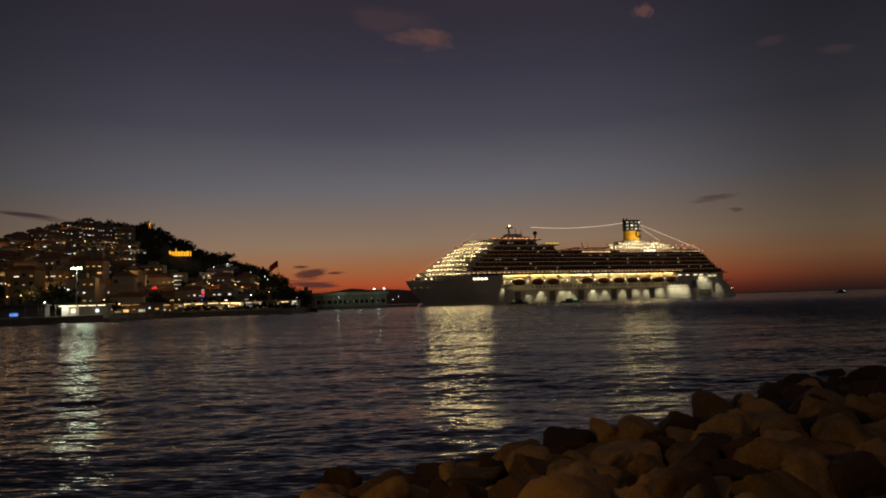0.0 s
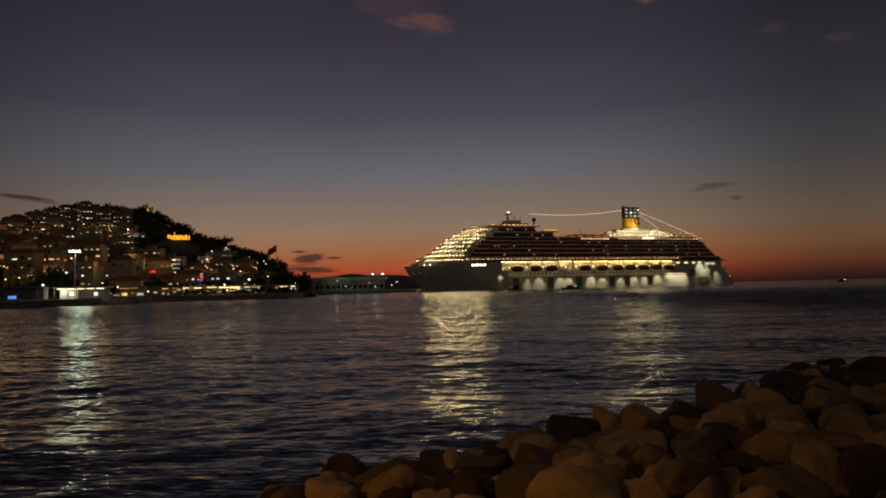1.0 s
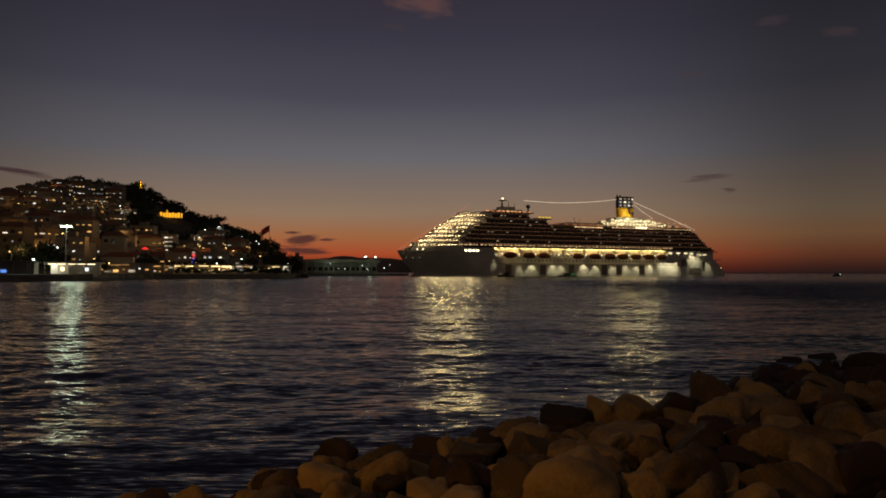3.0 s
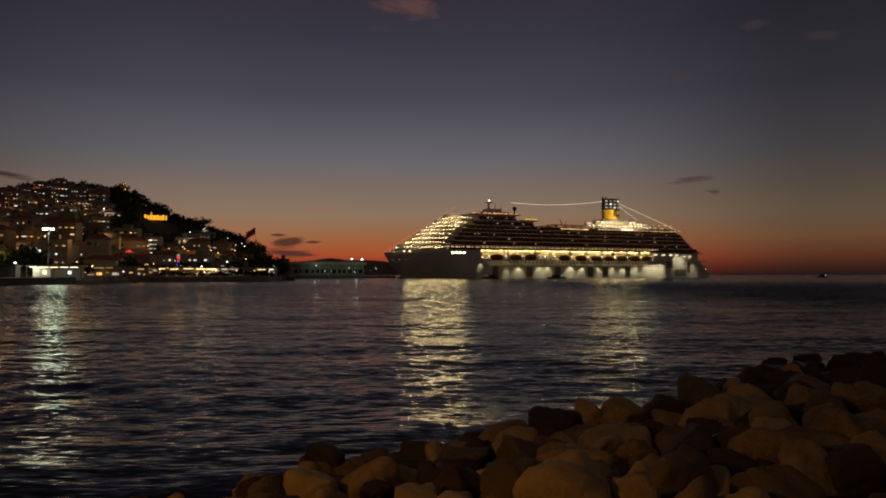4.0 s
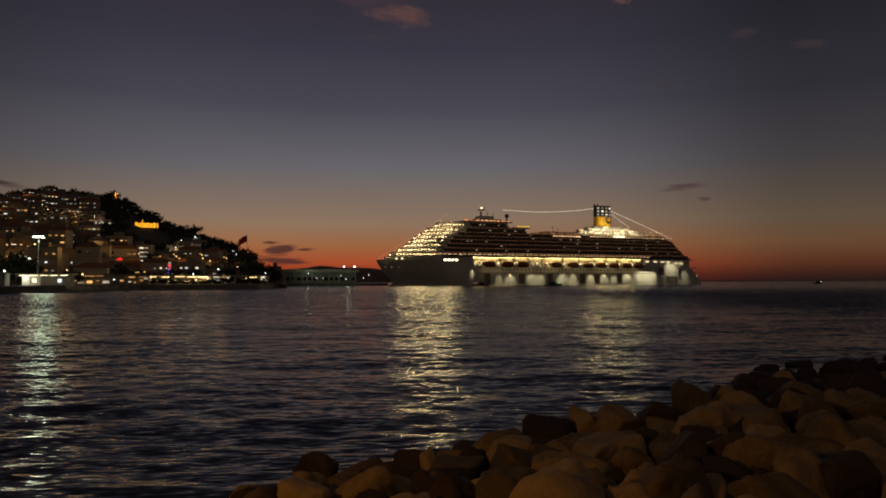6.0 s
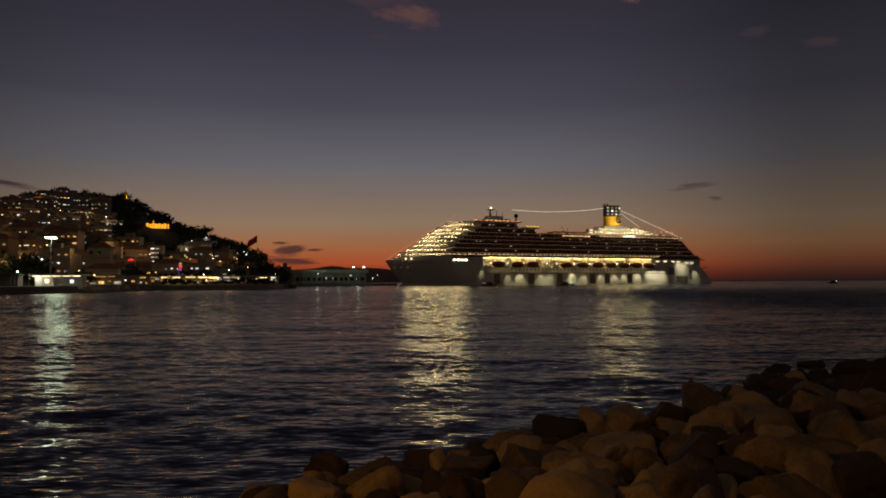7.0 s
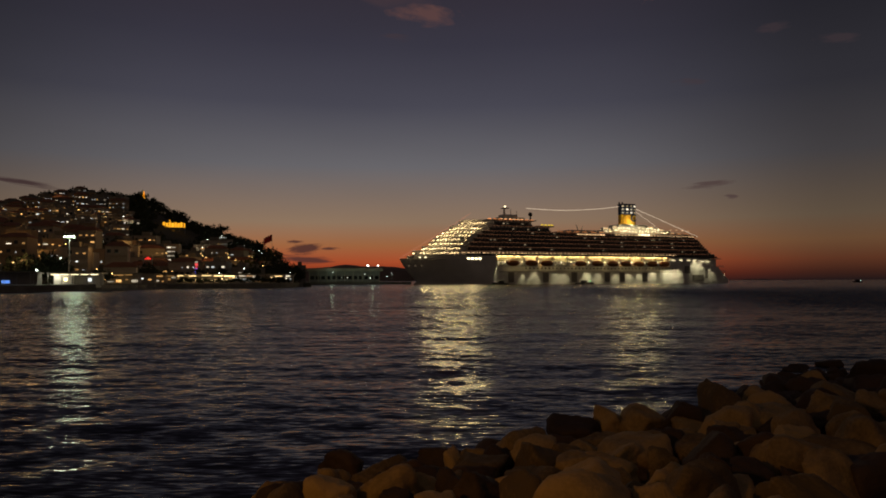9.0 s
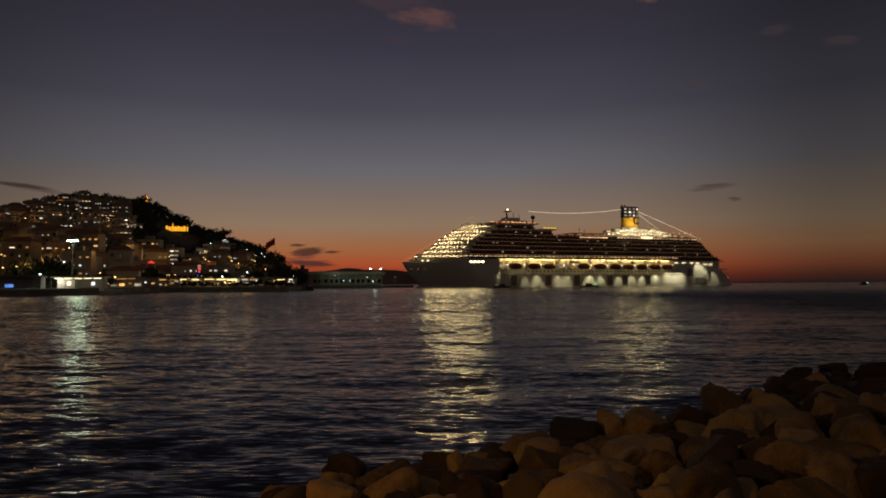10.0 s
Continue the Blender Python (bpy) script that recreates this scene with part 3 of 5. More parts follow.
        while u < ua - 5:
            box(div, u, u + 0.18, -b + 0.2, -b + 1.75, z0 + 0.22, z1 - 0.16)
            u += 3.1
        tagged(part("balcony_divider", div, M["deck_grey"], s), kind="stuff")
        doors = bmesh.new()
        u = us + 6.6
        while u < ua - 7:
            box(doors, u - 0.2, u + 2.4, -b + 1.62, -b + 1.72, z0 + 0.3, z0 + 2.5)
            u += 3.1
        tagged(part("balcony_door", doors, M["dark_glass"], s), kind="stuff")
        # lit windows round the stepped front
        a = -math.pi / 2
        last = None
        while a < 0.9:
            x, y = us - (us - uf - 1.1) * math.cos(a), (b - 1.6) * math.sin(a)
            if last is None or math.hypot(x - last[0], y - last[1]) > 2.35:
                tx, ty = (us - uf - 1.1) * math.sin(a), (b - 1.6) * math.cos(a)
                if rng.random() < (0.95 if k not in (3, 4) else 0.72):
                    put_pane("front_window", "ship_front", s, x, y, z0 + 1.2, rng.uniform(0.4, 0.6), rng.uniform(0.22, 0.3), math.degrees(math.atan2(ty, tx)))
                last = (x, y)
            a += 0.01
        # scattered lit cabins along the side
        for j in range(6 if k < 6 else 3):
            u = us + 7.7 + 3.1 * rng.randrange(int((ua - us - 16) / 3.1))
            put_pane("cabin_window", "ship_cabin", s, u, -b + 1.5, z0 + 0.7, 1.5, 1.2)
    # lit walkway band above the boats
    for u in np.arange(42, 232, 4.0):
        put_pane("walkway_light", "deck_strip", s, u, -BEAM + 1.2, 22.5, 3.0, 0.3)
    for u in (45.5, 48.5, 51.5, 54.5):
        put_pane("lounge_window", "deck_white", s, u, -hull_half(u, 18) - 0.05, 17.8, 2.0, 1.2)
    for u in (12, 15.5):
        put_pane("bow_light", "deck_white", s, u, -hull_half(u, 19.2) - 0.1, 18.8, 1.6, 0.7)
    for u in (6, 10, 14):
        put_pane("mooring_port", "ship_cabin", s, u, -hull_half(u, 13) - 0.1, 13.0, 0.8, 0.6)
    # upper works
    part("roof_deck", boxes((62, 103, -15.5, 15.5, 47.0, 47.5), (103, 118, -16, 16, 43.0, 43.6), (119, 164, -17, 17, 39.0, 39.4), (164, 254, -17, 17, 39.0, 39.3)), M["deck_grey"], s)
    part("pool_house", boxes((131, 163, -16.6, 16.6, 39.3, 41.2)), white, s)
    part("sports_house", boxes((172, 232, -11, 11, 39.3, 43.2), (180, 222, -9, 9, 43.2, 45.4), (184, 212, -7, 7, 45.4, 47.6)), white, s)
    part("aft_house", boxes((232, 250, -12, 12, 39.3, 40.6)), white, s)
    for u in np.arange(138, 162, 2.6):
        put_pane("pool_window", "deck_strip", s, u, -17.9, 36.6, 2.0, 1.5)
    for u in np.arange(173, 252, 3.2):
        put_pane("deck_light", "deck_strip", s, u, -17.2, 38.0, 2.0, 0.4)
    for u in np.arange(141, 172, 3.4):
        put_pane("pool_light", "deck_flood", s, u, -9 + 3 * math.sin(u), 41.3, 0.5, 0.3)
    for u in np.arange(173, 231, 3.1):
        put_pane("sports_light", "deck_flood", s, u + rng.uniform(-0.9, 0.9), -11.1, 41.0 + rng.uniform(0, 1.2), rng.uniform(0.35, 0.7), 0.25)
    for u in np.arange(181, 222, 3.1):
        put_pane("sports_light", "deck_flood", s, u + rng.uniform(-0.9, 0.9), -9.1, 43.9 + rng.uniform(0, 0.9), rng.uniform(0.35, 0.7), 0.25)
    for u in (196, 199, 202, 205):
        put_pane("bright_window", "deck_white", s, u, -17.3, 38.2, 2.3, 1.0)
    part("pool_crane", tube(tube(bmesh.new(), (147, -6, 39), (144, -6, 46), 0.5, 0.3), (147, -6, 39), (150, -6, 45), 0.3, 0.2), white, s)
    # open-deck lamp posts, rails and screens round the funnel
    for u in np.arange(168, 252, 6.0):
        post = part("deck_post", tube(bmesh.new(), (u, -16.2, 39.3), (u, -16.2, 42.6 + 0.5 * math.sin(u)), 0.1, 0.07, 6), M["steel"], s)
        put_pane("deck_lamp", "deck_strip", post, u, -16.3, 42.4 + 0.5 * math.sin(u), 0.7, 0.5)
    rail = bmesh.new()
    for z in (40.0, 40.5):
        tube(rail, (120, -16.9, z), (253, -16.9, z), 0.06, n=4)
    part("railing", rail, M["steel"], s)
    for u, w, z in ((170, 5, 44.5), (178.5, 4, 46.0), (214, 7, 46.6), (225, 5, 44.4), (236, 6, 42.2), (243, 4, 42.0)):
        part("deck_screen", boxes((u - w / 2, u + w / 2, -8.8, -8.5, 39.3, z), (u - w / 2, u - w / 2 + 0.4, -8.8, -5, 39.3, z)), white, s)
        put_pane("screen_lamp", "deck_strip", s, u, -9.0, z - 1.0, w * 0.6, 0.4)
    # funnel
    def oval(grow):
        return [(197.2 + (8.0 + grow) * math.cos(a), (4.6 + grow) * math.sin(a)) for a in np.linspace(0, 2 * math.pi, 28)[:-1]]

    f = part("funnel", prism(bmesh.new(), oval(0), 46, 56), M["yellow"], s, "yellow painted funnel with dark top", False)
    part("funnel_top", prism(bmesh.new(), oval(0.1), 56, 64.4), M["navy"], f, "navy blue funnel top with lit louvres")
    part("funnel_rim", prism(bmesh.new(), oval(0.45), 64.4, 64.9), M["navy"], f)
    for z in (57.0, 59.7, 62.3):
        for u, y, w, turn in ((190.6, -3.6, 1.9, -22), (194.2, -4.6, 2.0, -8), (198.0, -4.85, 2.0, 0), (201.8, -4.2, 1.8, 14)):
            put_pane("funnel_louvre", "win_white" if (int(u) + int(z)) % 2 else "ship_cabin", f, u, y, z, w, 1.3, turn)
    for u in (190, 193):
        part("exhaust_pipe", tube(bmesh.new(), (u, 0, 64.6), (u - 0.3, 0, 66.6), 0.7, 0.6, 8), M["navy"], f)
    ring = bmesh.new()
    pts = [(200.5 + 2.6 * math.cos(a), 53.5 + 2.6 * math.sin(a)) for a in np.linspace(0.7, 5.6, 14)]
    for (x0, z0), (x1, z1) in zip(pts, pts[1:]):
        tube(ring, (x0, -4.75, z0), (x1, -4.75, z1), 0.55, n=6)
    part("funnel_emblem", ring, M["navy"], f, "dark curved emblem on the funnel")
    # mast and radar group over the bridge
    part("mast_house", boxes((77, 98, -6, 6, 47.5, 50.2), (81, 93, -4, 4, 50.2, 52.5)), white, s)
    m = part("mast", tube(bmesh.new(), (84, 0, 52), (83.6, 0, 59.5), 1.0, 0.4), white, s)
    part("aerial", tube(bmesh.new(), (89.5, 0, 52), (89.5, 0, 57), 0.3, 0.2), white, s)
    part("aerial", tube(bmesh.new(), (94.5, 0, 50), (94.5, 0, 56), 0.3, 0.15), white, s)
    part("mast_arm", boxes((82, 87, -2.5, 2.5, 57.3, 57.7)), white, m)
    put_pane("mast_light", "deck_white", m, 84, -1.2, 58.4, 1.3, 0.9)
    for u in (78.5, 82, 85.5, 89, 92.5, 96):
        put_pane("mast_house_light", "deck_strip", s, u, -6.1, 48.6, 1.6, 0.5)
    dome = bmesh.new()
    bmesh.ops.create_icosphere(dome, subdivisions=2, radius=1.7, matrix=Matrix.Translation((106.5, 0, 53.6)))
    tube(dome, (106.5, 0, 43.6), (106.5, 0, 52.4), 0.8, 0.6)
    part("radar_dome", dome, M["boat"], s, "dark radar dome", True)
    for u in (107.5, 110.5, 113.5, 116.2):
        put_pane("yellow_deck_light", "yellow_deck", s, u, -15.9, 43.9, 2.2, 0.8)
    for u in np.arange(64, 102, 4.4):
        put_pane("roof_light", "roof_red", s, u, -15.0, 47.6, 2.9, 0.35)

    def festoon(pts, mat, r):
        bm = bmesh.new()
        for a, b in zip(pts, pts[1:]):
            tube(bm, (a[0], 0, a[1]), (b[0], 0, b[1]), r, n=5)
        part("light_string", bm, M[mat], s, "string of small lamps on a wire")

    festoon([(0, 18.3), (14, 27), (28, 35.5), (42, 44), (56, 53)], "string_red", 0.14)
    festoon([(103, 58.2), (118, 57.8), (132, 57.7), (146, 58.3), (160, 59.3), (175, 60.8), (189, 62.8)], "string", 0.17)
    festoon([(204, 62.2), (226, 55), (248, 47.6), (271, 39.8)], "string", 0.17)
    festoon([(204, 60.6), (215, 54), (226, 47.8)], "string", 0.13)
    for u in np.arange(168, 250, 7.5):
        put_pane("deck_edge_light", "roof_red", s, u, -17.75, 40.2, 5.0, 0.14)
    for u in np.arange(122, 166, 7.5):
        put_pane("deck_edge_light", "roof_red", s, u, -17.75, 39.6, 5.0, 0.12)
    bm = bmesh.new()
    for u0 in np.arange(70, 240, 10.0):
        b = hull_half(u0 + 5, 9)
        box(bm, u0, u0 + 9.9, -b - 0.22, -b + 0.1, 8.9, 9.25)
    part("rubbing_strake", bm, M["deck_grey"], s, "long steel rubbing strake along the hull")
    for u in (79.5, 108.5, 133.5, 163.5, 177.5, 199.5):
        b = hull_half(u, 5)
        part("tender_platform", boxes((u - 2.4, u + 2.4, -b - 0.35, -b + 0.1, 1.2, 8.2), (u - 2.7, u + 2.7, -b - 0.6, -b + 0.1, 8.2, 8.6)), M["deck_grey"], s, "dark grey panel with a top ledge on the hull")
    # stern gallery lights
    for u, z in ((228, 18.6), (236, 18.6), (244, 18.6), (250, 18.6), (259, 17.6), (265, 17.6), (270, 11.5), (274, 11.0)):
        put_pane("stern_light", "deck_white", s, u, -hull_half(u, 13) - 0.25 if u < 268 else -15.3, z, 3.4, 0.28)
    put_pane("stern_rail_light", "deck_white", s, 282.5, -14.8, 7.0, 6.0, 0.35)
    # dark panels imitating shaded mooring openings, and fenders of the after body
    for u0, u1, z0, z1 in ((239.5, 245.5, 8.0, 14.0), (247.5, 259.5, 1.6, 6.8), (262.0, 265.0, 4.0, 12.0)):
        b = hull_half(u0, 10)
        part("shell_door", boxes((u0, u1, -b - 0.12, -b + 0.1, z0, z1)), M["deck_grey"], s, "dark panel painted for the shade of a recess in the stern")
        part("door_frame", boxes((u0 - 0.3, u1 + 0.3, -b - 0.2, -b + 0.1, z1, z1 + 0.35), (u0 - 0.3, u0, -b - 0.2, -b + 0.1, z0, z1), (u1, u1 + 0.3, -b - 0.2, -b + 0.1, z0, z1)), white, s)
    for u0, u1, z in ((266, 281, 20.2), (262, 284, 13.6), (264, 285, 9.6)):
        part("stern_gallery", boxes((u0, u1, -16.8, 16.8, z - 0.2, z + 0.15), (u1 - 0.1, u1, -16.8, 16.8, z + 1.0, z + 1.1), (u0, u1, -16.8, -16.7, z + 1.0, z + 1.1),
                                    *[(u, u + 0.12, -16.8, -16.68, z + 0.15, z + 1.0) for u in np.arange(u0 + 0.5, u1, 2.5)]), white, s)
    return s


SHIP = ship()


def lifeboat():
    b = thing("lifeboat", SHIP_M @ pose(80.5, -20.0, 13.5), "enclosed lifeboat hanging in its davits over the promenade", "lifeboat", "lifeboats along the ship")

    def body(z0, z1, half):
        bm = bmesh.new()
        rings = []
        for i in range(13):
            t = i / 12 * 2 - 1
            w = (1 - abs(t) ** 3) ** 0.5
            rings.append([bm.verts.new((t * 5.2, half * (k / 8 * 2 - 1) * max(w, 0.05),
                                        z0 + (z1 - z0) * (1 - abs(k / 8 * 2 - 1) ** 2.6) * max(w, 0.2))) for k in range(9)])
        for a, c in zip(rings, rings[1:]):
            for k in range(8):
                bm.faces.new((a[k], a[k + 1], c[k + 1], c[k]))
        return bm

    part("boat_hull", body(1.6, -0.1, 2.0), M["orange"], b, "", True)
    part("canopy", body(1.6, 3.9, 1.95), M["orange"], b, "orange rigid canopy", True)
    part("rubbing_strake", boxes((-4.6, 4.6, -2.05, 2.05, 1.5, 1.7)), M["boat"], b)
    for u in (96, 109, 138.7, 154, 168, 180.5, 193, 206, 218):
        copy_thing(b, SHIP_M @ pose(u, -20.0, 13.5))


lifeboat()


HULL_WATT = 1950
REFLECTION_WATT = 3900


def hull_floodlights():
    # floodlights under the boats washing arched stretches of the hull: from, to, power
    for u0, u1, e in ((86.0, 91.6, 0.6), (94.0, 103.5, 0.9), (113.2, 127.9, 1.0), (139.5, 149.6, 1.0), (150.9, 158.9, 0.9), (167.8, 174.7, 0.9), (180.0, 188.0, 0.9),
                      (190.2, 197.3, 0.9), (201.7, 212.3, 1.0)):
        n = max(1, round((u1 - u0) / 8.5))
        w = (u1 - u0) / n
        for k in range(n):
            u = u0 + (k + 0.5) * w
            b = hull_half(u, 6)
            lamp("hull_floodlight", "SPOT", SHIP_M @ Vector((u, -b - 4.6, 10.9)), HULL_WATT * e * (0.8 if n > 1 else 1.0), (1.0, 0.88, 0.5), 0.25,
                 SHIP_M @ Vector((u, -b, 2.8)), 2 * math.degrees(math.atan(w * (0.76 if n > 1 else 0.66) / 9.2)), 0.3)
    # added area lamps without fixtures, imitating the promenade's light spilling over the hull
    for u in (85, 110, 135, 160, 185, 208):
        lamp("hull_wash_light", "AREA", SHIP_M @ Vector((u, -BEAM - 3.6, 13.2)), 40, (1.0, 0.72, 0.28), 22, SHIP_M @ Vector((u, -BEAM, 10.2)), 110, 0.3)
    # broad wash over the after body
    for u, z, e in ((218.5, 13.0, 1.5), (223.0, 13.0, 1.5), (228.0, 13.0, 1.5), (233.0, 13.0, 1.5), (250.0, 20.0, 1.6), (256.0, 20.0, 1.6), (268.0, 14.0, 0.8)):
        lamp("stern_floodlight", "SPOT", SHIP_M @ Vector((u, -BEAM - 5.5, z)), HULL_WATT * e, (1.0, 0.88, 0.52), 0.4, SHIP_M @ Vector((u, -BEAM + 1, z - 8)), 70, 0.9)
    lamp("bow_floodlight", "SPOT", SHIP_M @ Vector((68, -BEAM - 3.0, 13.0)), HULL_WATT * 0.4, (1.0, 0.88, 0.5), 0.4, SHIP_M @ Vector((67, -BEAM + 1, 8)), 50, 0.8)
    # free-hanging stand-ins for the terrace lamps, added without fixtures
    for u, y, z in ((13, -6, 23.6), (22, -12, 24.0), (24, -8, 30.2), (31, -13, 33.2), (34, -9, 38.6), (41, -11, 42.4), (50, -10, 46.6), (56, -15, 42.6)):
        lamp("terrace_fill_light", "POINT", SHIP_M @ Vector((u - 8.0, y - 3.5, z + 0.5)), 650 if u > 30 else 260, (1.0, 0.70, 0.32), 1.2)
    # added unseen spots off the terraces and top deck, brightening their reflections
    for u, y, z in ((8, -9, 23.0), (14, -13, 25.5), (18, -14, 28.6), (22, -15, 31.4), (26, -15, 34.2), (30, -16, 37.0), (35, -16, 40.2), (42, -16.5, 44.2), (48, -17.5, 44.4), (40, -19.4, 24.0)):
        lamp("terrace_reflection_spot", "SPOT", SHIP_M @ Vector((u + 5.0, y - 5.0, z + 1.0)), REFLECTION_WATT, (1.0, 0.73, 0.31), 1.2, SHIP_M @ Vector((u - 75.0, y - 150, 0)), 130, 0.5)
    for u in (174, 186, 198, 210):
        lamp("top_deck_reflection_spot", "SPOT", SHIP_M @ Vector((u, -19.5, 44.0)), REFLECTION_WATT, (1.0, 0.75, 0.33), 1.2, SHIP_M @ Vector((u - 40, -150, 0)), 130, 0.5)
    # further stand-ins, hung past the deck edge to light the top-deck walls
    for u in (168, 184, 200, 216):
        lamp("top_deck_floodlight", "POINT", SHIP_M @ Vector((u, -18.5, 45.0)), 1300, (1.0, 0.80, 0.42), 1.2)
    lamp("funnel_floodlight", "SPOT", SHIP_M @ Vector((196, -16, 45)), 9000, (1.0, 0.85, 0.5), 0.5, SHIP_M @ Vector((196, 0, 54)), 60, 0.8)


hull_floodlights()


# ---------------- breakwater ----------------
EDGE_X = [-30, -12, -6, -3.2, -1.4, 0, 1.5, 3, 4.5, 6, 8, 11, 15, 20, 30]
EDGE_Y = [0, 3.0, 4.6, 6.2, 7.6, 8.5, 9.3, 10.4, 11.9, 13.5, 15.9, 18.5, 21.5, 27, 40]


def bank_height(x, y):
    """Height of the rubble slope: under water past the edge, up to the promenade behind."""
    e = interp(x, EDGE_X, EDGE_Y)
    inside = (e - y) * 0.75
    rise = interp(x, [6.5, 9.0], [0.21, 0.10])
    return min(interp(x, [5.5, 8.5], [0.85, 0.26]), -0.08 + 0.26 * smooth01(inside / 0.4) + inside * rise) if inside > -4 else -1.2


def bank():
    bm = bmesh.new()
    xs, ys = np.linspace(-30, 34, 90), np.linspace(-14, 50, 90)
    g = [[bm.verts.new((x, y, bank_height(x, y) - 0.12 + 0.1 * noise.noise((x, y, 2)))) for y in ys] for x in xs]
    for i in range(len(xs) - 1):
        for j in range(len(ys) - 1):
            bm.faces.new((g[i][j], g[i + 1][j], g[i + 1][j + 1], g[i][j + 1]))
    tagged(part("breakwater", bm, M["rubble"], smooth=True), "rubble slope of the breakwater, darkened as shade under the boulders", "breakwater", kind="structure")


bank()


def promenade():
    ob = part("pavement", boxes((-140, 140, -90, -3.2, -3, 0.86)), M["quay"])
    tagged(ob, "plain concrete promenade along the top of the breakwater", "promenade", kind="structure")


promenade()


def rock_mesh(seed, mat):
    """A worn boulder: a few broken faces with rounded edges, pitted and uneven."""
    rng = R_(seed)
    bm = bmesh.new()
    bmesh.ops.create_icosphere(bm, subdivisions=4, radius=1.0)
    faces = []
    for _ in range(rng.randrange(10, 15)):
        n = Vector((rng.gauss(0, 1), rng.gauss(0, 1), rng.gauss(0, 1))).normalized()
        faces.append((n, rng.uniform(0.29, 0.50)))
    off = Vector((seed * 3.7, 1, 2))
    for v in bm.verts:
        d = v.co.normalized()
        near = (1 / 0.60) ** 56 + sum((max(0.0, d.dot(n)) / h) ** 56 for n, h in faces)
        r = near ** (-1 / 56)
        r *= 1 + 0.11 * noise.noise(d * 1.5 + off) + 0.09 * noise.noise(d * 3.3 + off) + 0.04 * noise.noise(d * 7.5 + off) + 0.018 * noise.noise(d * 17 + off)
        v.co = d * r
    return mesh_from("rock", bm, mat, True)


ROCKS = [rock_mesh(100 + k, M["rock"]) for k in range(14)]
WET_SHADE = [rock_mesh(300 + k, M["wet_shade_rock"]) for k in range(5)]


def rock(me, x, y, z, sx, sy, sz, rx, ry, rz, label):
    ob = new("rock", me)
    ob.matrix_basis = pose(x, y, z, rx, ry, rz) @ Matrix.Diagonal((sx, sy, sz, 1))
    return tagged(ob, label, "rock", "boulders of the breakwater")


# the boulders that stand out: x, y, top, breadth, height
CREST_ROCKS = [(1.11, 8.75, 0.66, 0.76, 0.75), (2.57, 10.6, 0.64, 0.6, 0.6), (3.0, 10.4, 0.68, 0.66, 0.6), (4.29, 10.6, 0.97, 0.84, 1.15), (4.75, 9.55, 0.85, 1.0, 0.85),
         (6.2, 10.9, 1.08, 1.35, 1.3), (-0.73, 7.75, 0.62, 0.72, 0.7), (-1.17, 7.5, 0.56, 0.4, 0.55), (0.16, 8.1, 0.6, 0.26, 0.6),
         (-1.79, 7.4, 0.46, 0.42, 0.4)]
NEAR = [(3.78, 6.7, 0.97, 0.95, 0.75), (3.3, 7.5, 0.87, 0.82, 0.7), (2.34, 7.95, 0.82, 0.98, 0.75), (1.71, 8.25, 0.73, 0.5, 0.5), (1.45, 7.95, 0.7, 0.34, 0.4),
        (0.92, 6.85, 0.76, 0.6, 0.6), (1.67, 6.0, 0.91, 0.42, 0.5), (-0.18, 7.1, 0.63, 0.46, 0.5), (2.12, 6.2, 0.9, 0.5, 0.55), (2.34, 5.75, 0.95, 0.56, 0.5),
        (2.85, 5.4, 1.0, 0.55, 0.5), (1.49, 6.8, 0.78, 0.6, 0.6), (3.95, 5.95, 1.1, 0.6, 0.65), (4.9, 7.5, 1.0, 0.8, 0.8), (4.3, 8.3, 0.9, 0.7, 0.7)]
# boulders given the dark copy, so their shade sits in the colour
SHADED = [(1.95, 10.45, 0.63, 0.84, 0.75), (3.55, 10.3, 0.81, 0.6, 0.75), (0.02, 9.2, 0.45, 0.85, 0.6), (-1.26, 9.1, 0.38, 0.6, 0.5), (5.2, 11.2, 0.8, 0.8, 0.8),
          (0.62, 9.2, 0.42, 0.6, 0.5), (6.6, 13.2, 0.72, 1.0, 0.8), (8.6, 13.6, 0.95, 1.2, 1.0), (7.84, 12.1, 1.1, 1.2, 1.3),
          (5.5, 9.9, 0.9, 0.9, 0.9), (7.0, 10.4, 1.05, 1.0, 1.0)]


